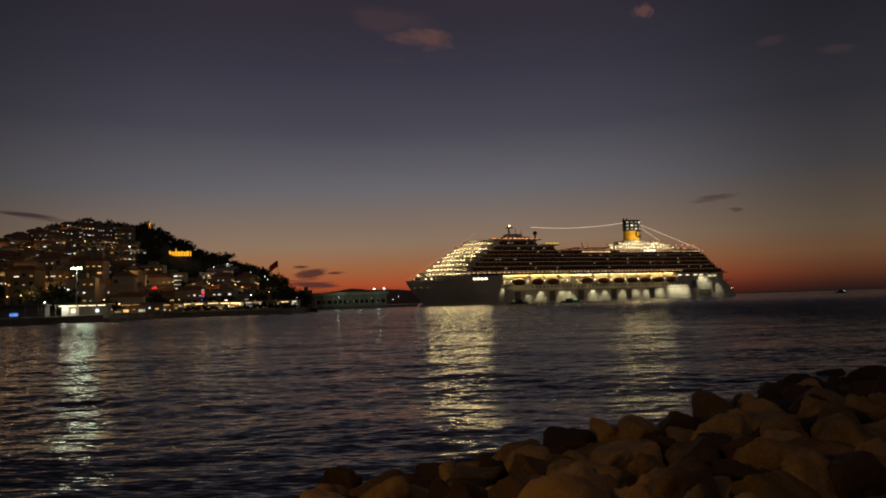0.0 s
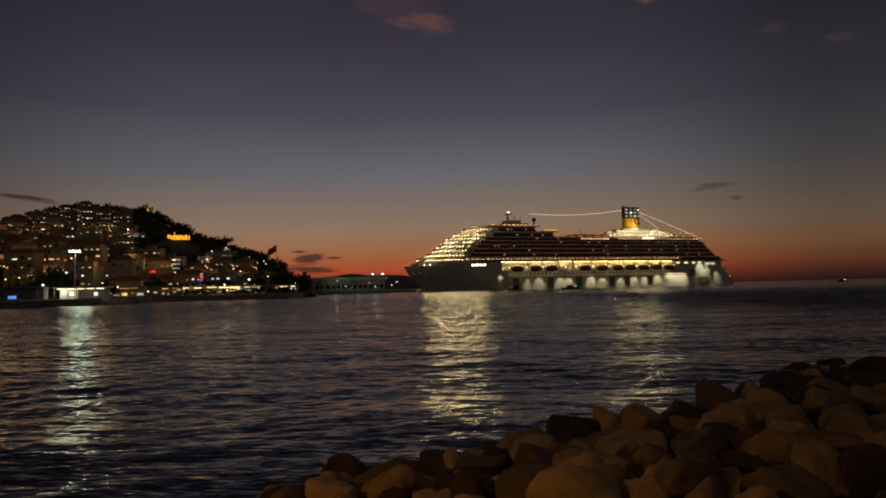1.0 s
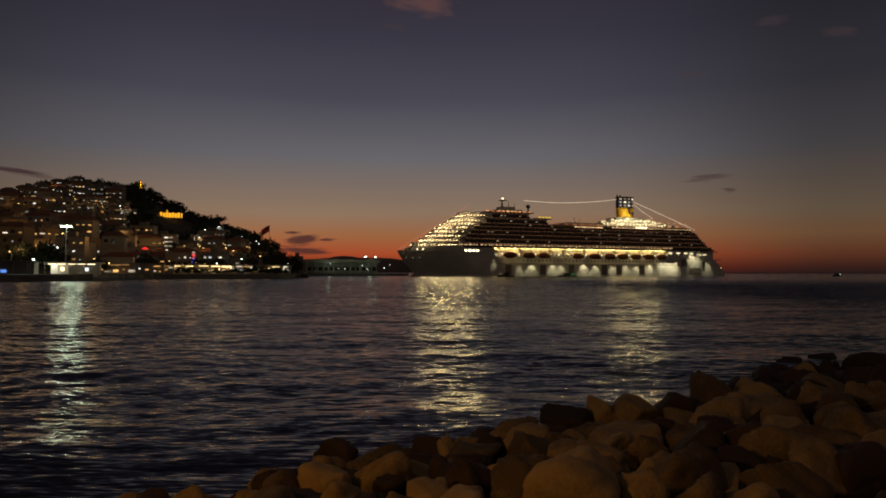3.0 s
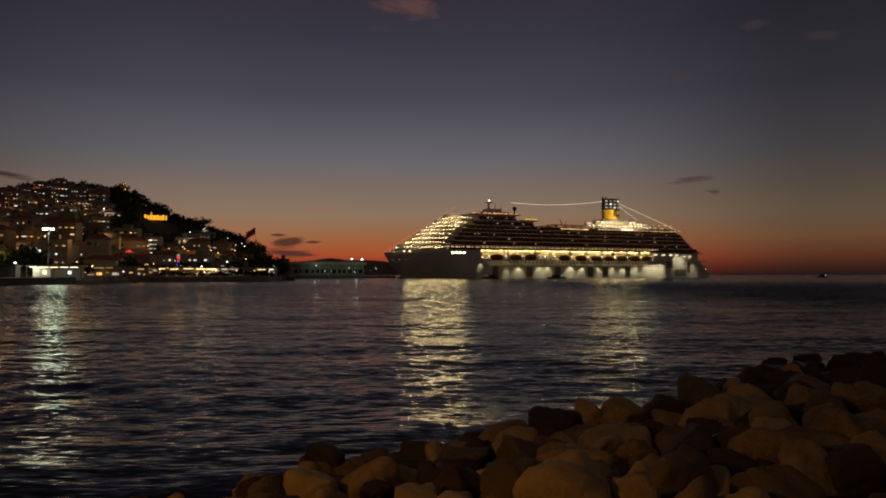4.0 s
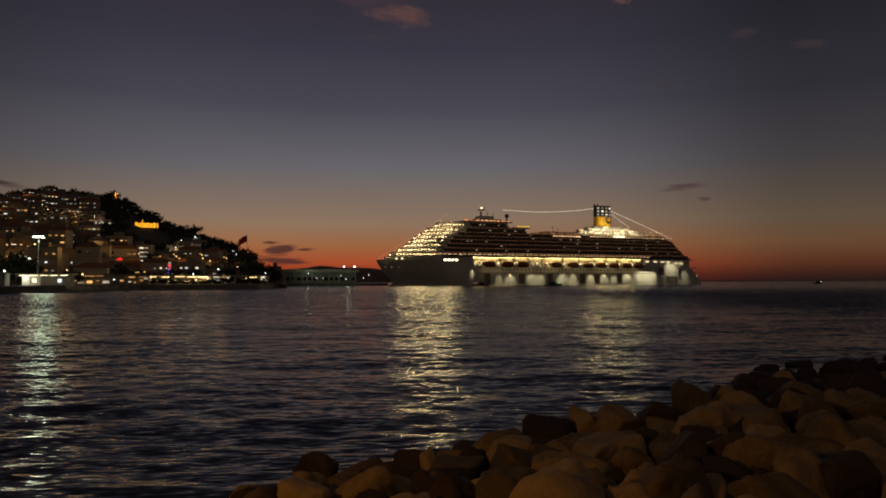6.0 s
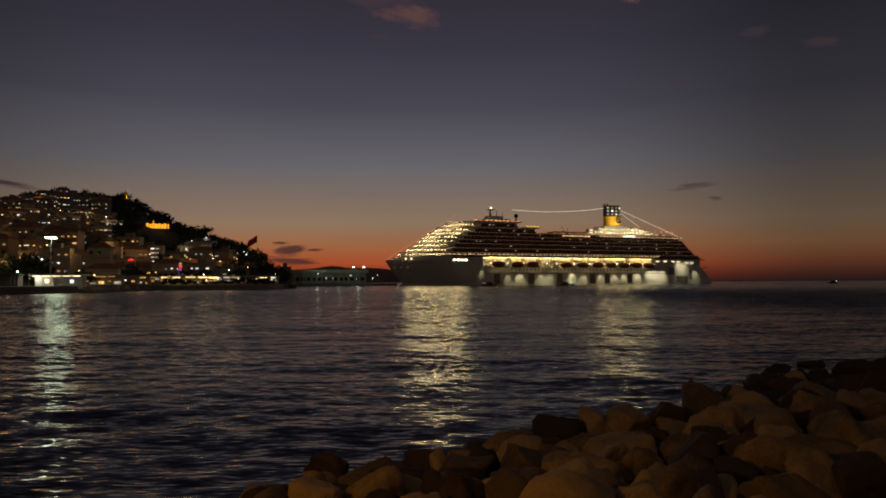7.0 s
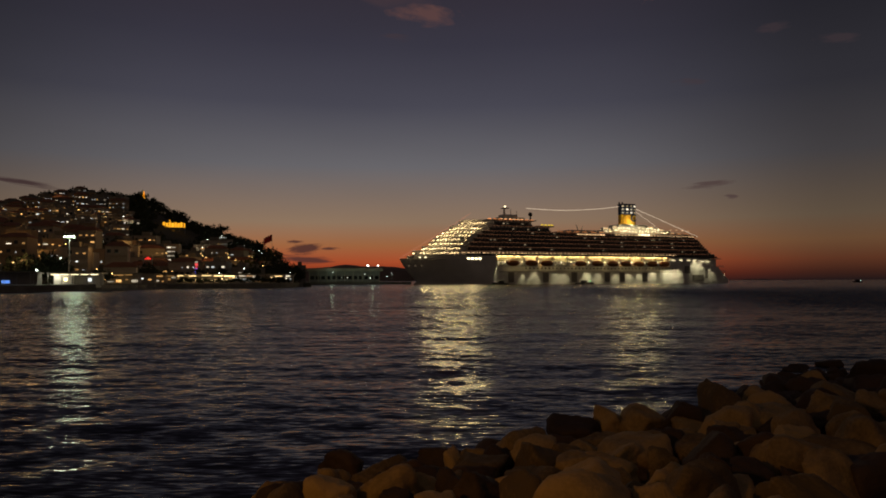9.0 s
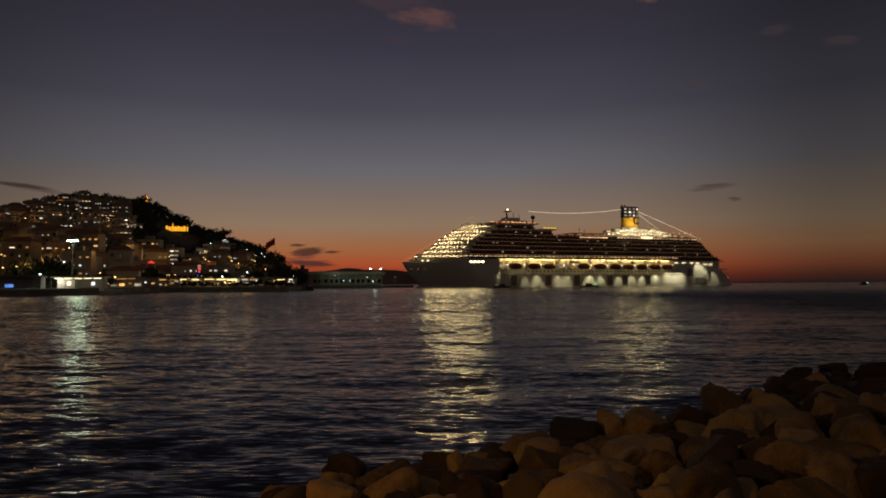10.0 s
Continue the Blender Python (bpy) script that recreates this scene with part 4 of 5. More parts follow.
def breakwater_rocks():
    rng = R_(21)
    taken = []
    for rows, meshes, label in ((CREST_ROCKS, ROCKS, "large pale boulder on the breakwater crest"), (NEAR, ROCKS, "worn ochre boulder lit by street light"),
                                (SHADED, WET_SHADE, "large boulder near the water, shade painted into its dark colour")):
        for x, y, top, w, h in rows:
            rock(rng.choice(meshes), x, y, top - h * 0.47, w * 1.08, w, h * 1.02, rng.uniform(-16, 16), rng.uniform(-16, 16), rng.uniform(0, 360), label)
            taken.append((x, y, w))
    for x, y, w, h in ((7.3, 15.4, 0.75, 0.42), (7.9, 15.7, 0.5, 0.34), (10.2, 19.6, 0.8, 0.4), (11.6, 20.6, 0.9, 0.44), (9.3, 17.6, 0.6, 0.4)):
        rock(rng.choice(WET_SHADE), x, y, 0.02, w, w * 0.8, h, rng.uniform(-8, 8), rng.uniform(-8, 8), rng.uniform(0, 360), "low dark rock awash off the breakwater")
        taken.append((x, y, w))
    made, tries = 0, 0
    while made < 278 and tries < 20000:
        tries += 1
        x = rng.uniform(-3.6, 9) if made < 232 else rng.uniform(8, 16)
        e = interp(x, EDGE_X, EDGE_Y)
        y = e - rng.uniform(-0.05, 1.0) ** 2 * min(5.2, e - 3.2) if made % 2 else e - rng.uniform(0, 1.0) * min(8.2, e - 3.6)
        if y < 3.4 and abs(x) < 2.5:
            continue
        w = rng.uniform(0.34, 0.7) if x < 8 else rng.uniform(0.28, 0.5)
        if any((x - a) ** 2 + (y - b) ** 2 < (0.29 * (w + c)) ** 2 for a, b, c in taken):
            continue
        taken.append((x, y, w))
        h = w * rng.uniform(0.7, 1.0)
        # dark copies also imitate the weak light at right and the black gaps
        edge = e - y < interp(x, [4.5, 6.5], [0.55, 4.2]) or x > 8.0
        rock(rng.choice(WET_SHADE if rng.random() < (interp(x, [3.5, 5.0], [0.6, 0.95]) if edge else (0.45 if w < 0.58 else 0.0)) else ROCKS), x, y, bank_height(x, y) + h * rng.uniform(0.0, 0.26), w * rng.uniform(0.9, 1.35), w, h,
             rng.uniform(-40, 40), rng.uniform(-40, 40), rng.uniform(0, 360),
             "boulder near the water's edge, mostly dark with wet and painted shade" if edge else "angular boulder among the breakwater rocks, pale or in painted shade")
        made += 1


breakwater_rocks()


# ---------------- trees ----------------
def leaf_clump(bm, c, r, rng, n):
    for _ in range(n):
        d = Vector((rng.gauss(0, 1), rng.gauss(0, 1), rng.gauss(0, 0.8))) * 0.45 * r
        q = Euler((rng.uniform(0, 6.3), rng.uniform(0, 6.3), rng.uniform(0, 6.3))).to_matrix()
        s = rng.uniform(0.25, 0.5) * r
        vs = [bm.verts.new(Vector(c) + d + q @ Vector((x * s, y * s * 0.7, 0))) for x, y in ((-1, -0.6), (0.2, -1), (1, 0.3), (-0.3, 1))]
        bm.faces.new(vs)


def tree(seed, tall, spread, label):
    rng = R_(seed)
    t = thing("pine_tree", pose(0, 0, -50), label, "tree", "trees of the headland")
    bm = bmesh.new()
    lean = Vector((rng.uniform(-0.4, 0.4), rng.uniform(-0.4, 0.4), tall * 0.7))
    tube(bm, (0, 0, -0.8), lean, 0.28, 0.12)
    tips = []
    for k in range(7):
        a, f = k * 2.4 + rng.random(), rng.uniform(0.45, 1.0)
        tip = lean * f + Vector((math.cos(a) * spread * 0.5, math.sin(a) * spread * 0.5, rng.uniform(0.4, 0.25 * tall)))
        tube(bm, lean * f * 0.9, tip, 0.09, 0.04, 5)
        tips.append(tip)
    part("trunk", bm, M["bark"], t)
    bm = bmesh.new()
    for tip in tips + [lean + Vector((0, 0, tall * 0.22))]:
        for _ in range(4):
            c = tip + Vector((rng.gauss(0, 0.22) * spread, rng.gauss(0, 0.22) * spread, rng.gauss(0, 0.07) * tall))
            leaf_clump(bm, c, spread * rng.uniform(0.2, 0.34), rng, 12)
    part("crown", bm, M["leaf"], t)
    return t


TREES = [tree(40 + k, h, w, "dark pine tree on the hillside at dusk") for k, (h, w) in enumerate(((8.5, 5.2), (10, 5.8), (7, 4.6), (9, 7.0), (6, 4.4)))]


def on_slope(a, e):
    """The nearest place of the slope at bearing a that rises by e."""
    y = interp(a, BEAR, SHORE) + 3
    r = interp(a, BEAR, RIDGE)
    while y < r and (land_height(a * y, y) - 2.6) / y < e:
        y += 2.0
    return a * y, y, land_height(a * y, y)


def plant(k, x, y, z, s=1.0, rz=0.0):
    copy_thing(TREES[k % 5], pose(x, y, z, 0, 0, rz) @ Matrix.Diagonal((s, s, s, 1)))


def woods():
    rng = R_(77)
    for k in range(96):
        a = -0.66 + 0.43 * (k + rng.random()) / 96
        y = interp(a, BEAR, RIDGE) - rng.uniform(0, 26)
        plant(rng.randrange(5), a * y, y, land_height(a * y, y), rng.uniform(0.6, 1.1) * (0.7 if a < -0.58 else 1), rng.uniform(0, 360))
    # trees between the houses and on the front
    for k in range(60):
        a = rng.uniform(-0.66, -0.23)
        s, r = interp(a, BEAR, SHORE), interp(a, BEAR, RIDGE)
        y = s + 12 + (r - s) * rng.uniform(0.0, 0.55) ** 1.3
        plant(rng.randrange(5), a * y, y, land_height(a * y, y), rng.uniform(0.5, 0.85), rng.uniform(0, 360))
    for x, y, s in ((-125, 206, 1.05), (-120, 204, 0.8), (-96, 272, 0.6), (-88, 275, 0.6), (-70, 285, 0.55), (-74, 300, 0.9), (-82, 330, 1.1), (-90, 360, 1.2), (-96, 385, 1.2)):
        plant(int(s * 10), x, y, land_height(x, y), s, x * 7)
    # low shrubs along the shore rocks before the restaurants
    for k in range(46):
        a = -0.385 + 0.175 * (k + rng.random()) / 46
        y = interp(a, BEAR, SHORE) + rng.uniform(1.2, 5.5)
        big = 0.36 if -0.285 < a < -0.24 else 0.22
        plant(rng.randrange(5), a * y, y, 1.8, big * rng.uniform(0.7, 1.3), rng.uniform(0, 360))
    for k in range(22):
        a = -0.25 + 0.047 * (k + rng.random()) / 22
        y = interp(a, BEAR, SHORE) + rng.uniform(25, 90)
        plant(rng.randrange(5), a * y, y, max(1.6, land_height(a * y, y)) - 0.3, rng.uniform(0.55, 1.05), rng.uniform(0, 360))
    for a, back, s in ((-0.603, 19, 0.85), (-0.594, 20, 0.7), (-0.566, 14, 0.45), (-0.52, 16, 0.4), (-0.488, 10, 0.5), (-0.494, 12, 0.42), (-0.43, 10, 0.4), (-0.415, 14, 0.5), (-0.395, 12, 0.45)):
        y = interp(a, BEAR, SHORE) + back
        plant(int(back), a * y, y, land_height(a * y, y), s, back * 31)
    # closed pine wood over the upper slope
    bm = bmesh.new()
    made = 0
    while made < 640:
        a = rng.uniform(-0.52, -0.235)
        s, r = interp(a, BEAR, SHORE), interp(a, BEAR, RIDGE)
        t = rng.uniform(0.36, 0.99)
        if -0.42 < a < -0.355 and 0.45 < t < 0.84:
            continue
        if a < -0.44 and t < 0.36 + (-0.44 - a) * 7:
            continue
        y = s + (r - s) * t
        x, z = a * y, land_height(a * y, y)
        h = rng.uniform(4, 7.5)
        for j in range(5):
            leaf_clump(bm, (x + rng.gauss(0, 1.2), y + rng.gauss(0, 1.2), z + h * rng.uniform(0.25, 0.85)), 2.2, rng, 7)
        made += 1
    tagged(part("pine_wood", bm, M["leaf"]), "dense dark pine wood covering the upper hillside", "wood", kind="stuff")


woods()


# ---------------- houses ----------------
def house(x, y, z, w, d, floors, rz, wall, rng, lit, warm, pitched, label):
    h = floors * 3.0 + 0.4
    b = thing("apartment_building" if floors > 2 else "house", pose(x, y, z, 0, 0, rz), label, "building", "buildings of the hillside town")
    part("wall", boxes((-w / 2, w / 2, -d / 2, d / 2, -4, h)), M[wall], b)
    bm = bmesh.new()
    if pitched:
        e, r = 0.5, 1.9
        v = [bm.verts.new(p) for p in ((-w / 2 - e, -d / 2 - e, h + 0.01), (w / 2 + e, -d / 2 - e, h + 0.01), (w / 2 + e, d / 2 + e, h + 0.01), (-w / 2 - e, d / 2 + e, h + 0.01),
                                       (-w / 4, 0, h + r), (w / 4, 0, h + r))]
        for f in ((0, 1, 5, 4), (1, 2, 5), (2, 3, 4, 5), (3, 0, 4), (3, 2, 1, 0)):
            bm.faces.new([v[i] for i in f])
    else:
        boxes_rows = ((-w / 2 - 0.15, w / 2 + 0.15, -d / 2 - 0.15, d / 2 + 0.15, h + 0.005, h + 0.25), (-w / 5, w / 6, -d / 4, d / 4, h + 0.25, h + 2.1))
        for r in boxes_rows:
            box(bm, *r)
    part("roof", bm, M["roof"] if pitched else M["quay"], b)
    cols = max(2, int(w / 2.0))
    for f in range(floors):
        if floors > 2 and f:
            part("balcony", boxes((-w / 2 + 0.6, w / 2 - 0.6, -d / 2 - 1.1, -d / 2, f * 3.0 - 0.1, f * 3.0 + 0.1), (-w / 2 + 0.6, w / 2 - 0.6, -d / 2 - 1.1, -d / 2 - 1.03, f * 3.0 + 0.1, f * 3.0 + 0.9)), M[wall], b)
        for c in range(cols):
            u = -w / 2 + (c + 0.5) * w / cols
            k = rng.random()
            if k < lit:
                m = rng.random()
                kind = "win_warm" if m < warm else ("win_white" if m < 0.5 + warm * 0.5 else "win_cool")
                put_pane("window", kind, b, u, -d / 2 - 0.03, f * 3.0 + 0.9, rng.choice((0.5, 0.7, 0.9, 1.2, 1.6)), rng.choice((0.35, 0.5, 0.65)))
            elif k < lit + 0.15:
                put_pane("window", "dark_glass", b, u, -d / 2 - 0.03, f * 3.0 + 0.9, 1.3, 1.3)
    return b


def town():
    rng = R_(9)
    walls = ("plaster", "plaster_b", "plaster_c")
    labels = {"plaster": "pale plastered hillside building with a few lit windows", "plaster_b": "ochre plastered hillside building with lit windows",
              "plaster_c": "grey rendered hillside building with scattered lit windows"}
    spots = []
    tries = 0
    while len(spots) < 300 and tries < 12000:
        tries += 1
        a = rng.uniform(-0.67, -0.25)
        s, r = interp(a, BEAR, SHORE), interp(a, BEAR, RIDGE)
        t = rng.uniform(0.0, 0.96)
        top = 0.90 if a < -0.505 else (0.70 if a < -0.46 else (0.32 if a < -0.3 else 0.45))
        if t > top:
            continue
        y = s + 26 + (r - s - 26) * t
        x = a * y
        if any((x - p) ** 2 + ((y - q) * 0.8) ** 2 < 11.2 ** 2 for p, q in spots):
            continue
        if (a < -0.475 and y < s + 62) or (-0.408 < a < -0.38 and y < 345):
            continue
        spots.append((x, y))
        z = land_height(x, y)
        low = t < 0.3
        floors = (rng.choice((2, 3, 3, 4)) if low else rng.choice((2, 2, 3, 3))) if a < -0.42 else rng.choice((1, 2, 2, 3))
        wall = rng.choice(walls)
        house(x, y, z - 0.5, rng.uniform(7, 12), rng.uniform(7, 9), floors, math.degrees(-math.atan2(x, y)) * 0.7 + rng.uniform(-18, 18), wall, rng,
              (0.5 if low else 0.66) if a < -0.36 else 0.55, 0.6 if low and a < -0.36 else 0.36, rng.random() < 0.4, labels[wall])


town()


def bright_blocks():
    """Shops and blocks whose lit fronts stand out on the slope: bearing, rise, breadth, storeys, share lit, share warm."""
    rng = R_(53)
    for a, e, w, floors, lit, warm, wall in ((-0.640, 0.028, 20, 1, 0.95, 0.3, "plaster"), (-0.612, 0.028, 16, 2, 0.8, 0.3, "plaster_b"), (-0.536, 0.030, 14, 2, 0.9, 0.8, "plaster_b"),
                                             (-0.486, 0.080, 16, 2, 0.95, 0.6, "plaster"), (-0.459, 0.077, 14, 2, 0.95, 0.4, "plaster"), (-0.600, 0.052, 18, 3, 0.7, 0.5, "plaster_c"),
                                             (-0.571, 0.050, 16, 3, 0.7, 0.5, "plaster"), (-0.530, 0.060, 15, 3, 0.7, 0.6, "plaster_b"), (-0.631, 0.075, 15, 3, 0.75, 0.4, "plaster"),
                                             (-0.330, 0.038, 14, 3, 0.4, 0.3, "plaster"), (-0.318, 0.048, 12, 2, 0.5, 0.2, "plaster"), (-0.345, 0.030, 12, 3, 0.4, 0.4, "plaster"),
                                             (-0.292, 0.034, 12, 2, 0.5, 0.6, "plaster_b"), (-0.243, 0.011, 15, 2, 0.9, 0.9, "plaster_b")):
        x, y, z = on_slope(a, e)
        house(x, y, z - 0.6, w, 8, floors, math.degrees(-math.atan2(x, y)) * 0.9, wall, rng, lit, warm, False, "pale hillside block with a row of brightly lit windows")
    x, y, z = on_slope(-0.2125, 0.0)
    house(x, y + 12, 1.6, 6, 8, 3, 12, "plaster_c", rng, 0.0, 0.5, False, "dark unlit block at the end of the waterfront")
    # lamps before them
    for a, e, watt, colour in ((-0.640, 0.026, 1100, (1.0, 0.46, 0.11)), (-0.612, 0.024, 1100, (1.0, 0.46, 0.11)), (-0.536, 0.028, 300, (1.0, 0.5, 0.14)), (-0.486, 0.080, 700, (1.0, 0.62, 0.26)),
                               (-0.459, 0.077, 500, (1.0, 0.85, 0.6)), (-0.604, 0.080, 420, (1.0, 0.48, 0.10)), (-0.325, 0.042, 420, (0.9, 1.0, 0.92)), (-0.318, 0.050, 300, (0.9, 1.0, 0.92)),
                               (-0.345, 0.030, 260, (1.0, 0.8, 0.5)), (-0.243, 0.013, 240, (1.0, 0.66, 0.25))):
        x, y, z = on_slope(a, e)
        street_lamp(x + 2, y - 9, z, 7.0, "street" if colour[2] < 0.5 else "street_w", "bright street lamp before a hillside block")
        lamp("street_lamp_light", "POINT", (x + 2, y - 11, z + 7.5), watt, colour, 0.8)


def town_lamps():
    """Sodium street lamps up the streets of the town."""
    for a, e in ((-0.339, 0.063), (-0.324, 0.052), (-0.336, 0.047), (-0.322, 0.0475), (-0.308, 0.059), (-0.285, 0.054), (-0.279, 0.0455), (-0.2726, 0.044), (-0.264, 0.047),
                 (-0.260, 0.0425), (-0.328, 0.031), (-0.297, 0.029), (-0.303, 0.0175), (-0.315, 0.040), (-0.3, 0.044), (-0.345, 0.036)):
        x, y, z = on_slope(a, e - 0.016)
        street_lamp(x, y - 2, z, 6.0, "street_w" if e > 0.042 else "street", "glowing street lamp on the lower hillside")
    for a, t, e in ((-0.645, 0.06, 2600), (-0.60, 0.16, 2200), (-0.64, 0.32, 2600), (-0.57, 0.30, 2200), (-0.60, 0.52, 2600), (-0.53, 0.46, 2600), (-0.64, 0.62, 2400),
                    (-0.55, 0.70, 2400), (-0.49, 0.40, 2800), (-0.445, 0.16, 2400), (-0.48, 0.10, 2000), (-0.40, 0.14, 2600), (-0.35, 0.18, 2600), (-0.31, 0.22, 2400), (-0.275, 0.2, 2000)):
        s, r = interp(a, BEAR, SHORE), interp(a, BEAR, RIDGE)
        y = s + 20 + (r - s - 26) * t
        z = land_height(a * y, y)
        street_lamp(a * y, y, z, 9.0, "street", "amber sodium street lamp among the houses")
        lamp("street_lamp_light", "POINT", (a * y, y - 13, z + 11.0), e * 0.25, (1.0, 0.50, 0.14), 2.5)


# ---------------- waterfront ----------------
def street_lamp(x, y, z, h, mat, label):
    t = thing("street_lamp", pose(x, y, z), label, "street lamp", "street lamps of the waterfront")
    part("pole", tube(bmesh.new(), (0, 0, -0.3), (0, 0, h), 0.09, 0.06), M["steel"], t)
    part("arm", tube(bmesh.new(), (0, 0, h), (0, -0.9, h + 0.25), 0.05, 0.04), M["steel"], t)
    bm = bmesh.new()
    bmesh.ops.create_icosphere(bm, subdivisions=2, radius=0.22, matrix=Matrix.Translation((0, -0.95, h + 0.1)) @ Matrix.Diagonal((1, 1, 0.7, 1)))
    part("globe", bm, M[mat], t, "glowing lamp head", True)


town_lamps()
bright_blocks()


def waterfront():
    rng = R_(31)
    # quay wall along the shore
    bm = bmesh.new()
    bears = np.linspace(-0.75, -0.2, 90)
    front = [(a * interp(a, BEAR, SHORE), interp(a, BEAR, SHORE)) for a in bears]
    prev = None
    for (x, y), a in zip(front, bears):
        q = [bm.verts.new(p) for p in ((x, y - 0.6, -3), (x, y - 0.6, 1.75), (x, y + 0.4, 2.02), (x - 0.05, y + 9, 2.0), (x - 0.05, y + 9, -3))]
        if prev:
            for k in range(4):
                bm.faces.new((prev[k], q[k], q[k + 1], prev[k + 1]))
        prev = q
    tagged(part("quay_wall", bm, M["quay"]), "low concrete quay wall along the town waterfront", "quay", kind="structure")
    # lamps: bearing, height of the lamp, distance behind the shore, white or not
    for a, h, back, white in ((-0.642, 6, 22, 0), (-0.622, 6.5, 26, 0), (-0.587, 4, 8, 1), (-0.553, 8, 22, 1), (-0.500, 4.6, 10, 0), (-0.478, 3.4, 14, 0), (-0.459, 5.6, 24, 0),
                              (-0.432, 6.4, 30, 1), (-0.407, 3.2, 8, 0), (-0.391, 5, 22, 0), (-0.371, 3.4, 8, 0), (-0.352, 4.4, 18, 0), (-0.342, 10, 40, 0), (-0.333, 3.2, 10, 1),
                              (-0.322, 4, 12, 1), (-0.309, 10, 44, 0), (-0.301, 3.3, 12, 0), (-0.286, 6, 30, 1), (-0.273, 3.4, 14, 1), (-0.259, 7, 36, 0), (-0.251, 3.6, 16, 1),
                              (-0.244, 5, 34, 1), (-0.231, 3.4, 30, 0), (-0.219, 4.6, 40, 1)):
        y = interp(a, BEAR, SHORE) + back
        street_lamp(a * y, y, land_height(a * y, y), h, "street_w" if white else "street", "white glowing street lamp on the waterfront" if white else "amber glowing street lamp on the waterfront")

    def cafe(a, back, w, h, glow, n, label, wall="plaster"):
        y = interp(a, BEAR, SHORE) + back
        c = thing("waterfront_cafe", pose(a * y, y, 2.0, 0, 0, math.degrees(-math.atan2(a, 1)) * 0.6), label, "building", "low buildings along the quay")
        part("wall", boxes((-w / 2, w / 2, 0, 6, -2, h)), M[wall], c)
        part("roof", boxes((-w / 2 - 0.5, w / 2 + 0.5, -1.8, 6.4, h + 0.004, h + 0.3)), M["quay"], c)
        for k in range(3):
            u = -w / 2 + 0.4 + k * (w - 0.8) / 2
            part("post", tube(bmesh.new(), (u, -1.6, -0.1), (u, -1.6, h), 0.07, n=6), M["steel"], c)
        for k in range(n):
            u = -w / 2 + (k + 0.5) * w / n
            put_pane("shop_window", glow[k % len(glow)], c, u, -0.04, rng.uniform(0.3, 2.0), min(1.9, w / n * rng.uniform(0.2, 1.0)), rng.choice((0.3, 0.4, 0.5, 0.8)))

        if n > 1:
            for u in (-w * 0.3, 0.0, w * 0.3):
                rng.random() < 0.6 and put_pane("awning_light", glow[0], c, u + rng.uniform(-0.4, 0.4), -1.7, h - rng.uniform(0.5, 0.8), w * rng.uniform(0.16, 0.29), 0.28)

    hot = ("cafe_bright", "win_warm", "cafe_bright")
    warm, whit, mixd = ("win_warm", "win_white", "win_warm"), ("win_white", "win_cool"), ("win_warm", "win_white", "win_warm", "win_cool")
    cafe(-0.635, 10, 13, 3.2, ("win_blue",), 1, "dark quay hut with a blue-lit window", "plaster_c")
    cafe(-0.617, 9, 9, 3.0, ("win_blue",), 1, "dark quay hut with a second blue-lit window", "plaster_c")
    for a, back, w, glow, n in ((-0.470, 14, 12, warm, 5), (-0.448, 16, 13, mixd, 5), (-0.425, 14, 11, warm, 6), (-0.405, 8, 9, warm, 5), (-0.385, 10, 12, hot, 7),
                                (-0.365, 8, 12, hot, 10), (-0.345, 9, 13, hot, 11), (-0.325, 9, 13, hot, 9), (-0.305, 10, 12, whit, 6), (-0.288, 12, 11, whit, 5),
                                (-0.268, 12, 10, mixd, 5), (-0.250, 16, 12, hot, 6), (-0.232, 18, 9, whit, 4)):
        cafe(a, back, w, 3.3, glow, n, "low waterfront restaurant with brightly lit windows")
    # light of the quay lamps on the house fronts
    for a, back, z, e in ((-0.645, 24, 7, 520), (-0.61, 26, 8, 520), (-0.565, 27, 8, 480), (-0.52, 22, 7, 260), (-0.47, 9, 5.5, 150), (-0.43, 9, 5.5, 150),
                          (-0.39, 4, 5.0, 120), (-0.355, 3, 5.0, 150), (-0.325, 4, 5.0, 140), (-0.29, 6, 5.5, 120), (-0.25, 8, 5.5, 130)):
        y = interp(a, BEAR, SHORE) + back
        lamp("quay_lamp_light", "POINT", (a * y, y, 2.0 + z), e * (0.5 if back > 20 else 0.36), (1.0, 0.60, 0.22), 0.6)
    # white pavilion under the light mast
    p = thing("quay_pavilion", pose(-102.5, 193, 2.0, 0, 0, 14), "white open quay pavilion lit from under its flat roof", "building")
    part("roof", boxes((-7, 7, -2.5, 5, 2.9, 3.25)), M["white_paint"], p)
    part("wall", boxes((-6, -1.5, 0.5, 4.5, -1, 2.9), (-1.5, 6, 4.0, 4.5, -1, 2.9)), M["white_paint"], p)
    for u in (-6.7, -3.3, 0, 3.3, 6.7):
        part("post", tube(bmesh.new(), (u, -2.3, -0.5), (u, -2.3, 2.9), 0.08, n=6), M["steel"], p)
    for u in (-5, -2.5, 0, 2.5, 5):
        put_pane("roof_light", "deck_white", p, u, -2.4, 2.62, 1.9, 0.16)
    put_pane("window", "cafe_bright", p, -3.0, 0.44, 0.9, 0.8, 0.9)
    put_pane("window", "win_cool", p, 2.4, 3.94, 0.8, 0.9, 0.9)
    lamp("pavilion_light", "POINT", (-107.5, 190.5, 4.2), 150, (1.0, 0.95, 0.72), 0.3)
    # light mast
    m = thing("light_mast", pose(-107.0, 197, 2.0), "tall steel floodlight mast shining white-green over the quay", "light mast")
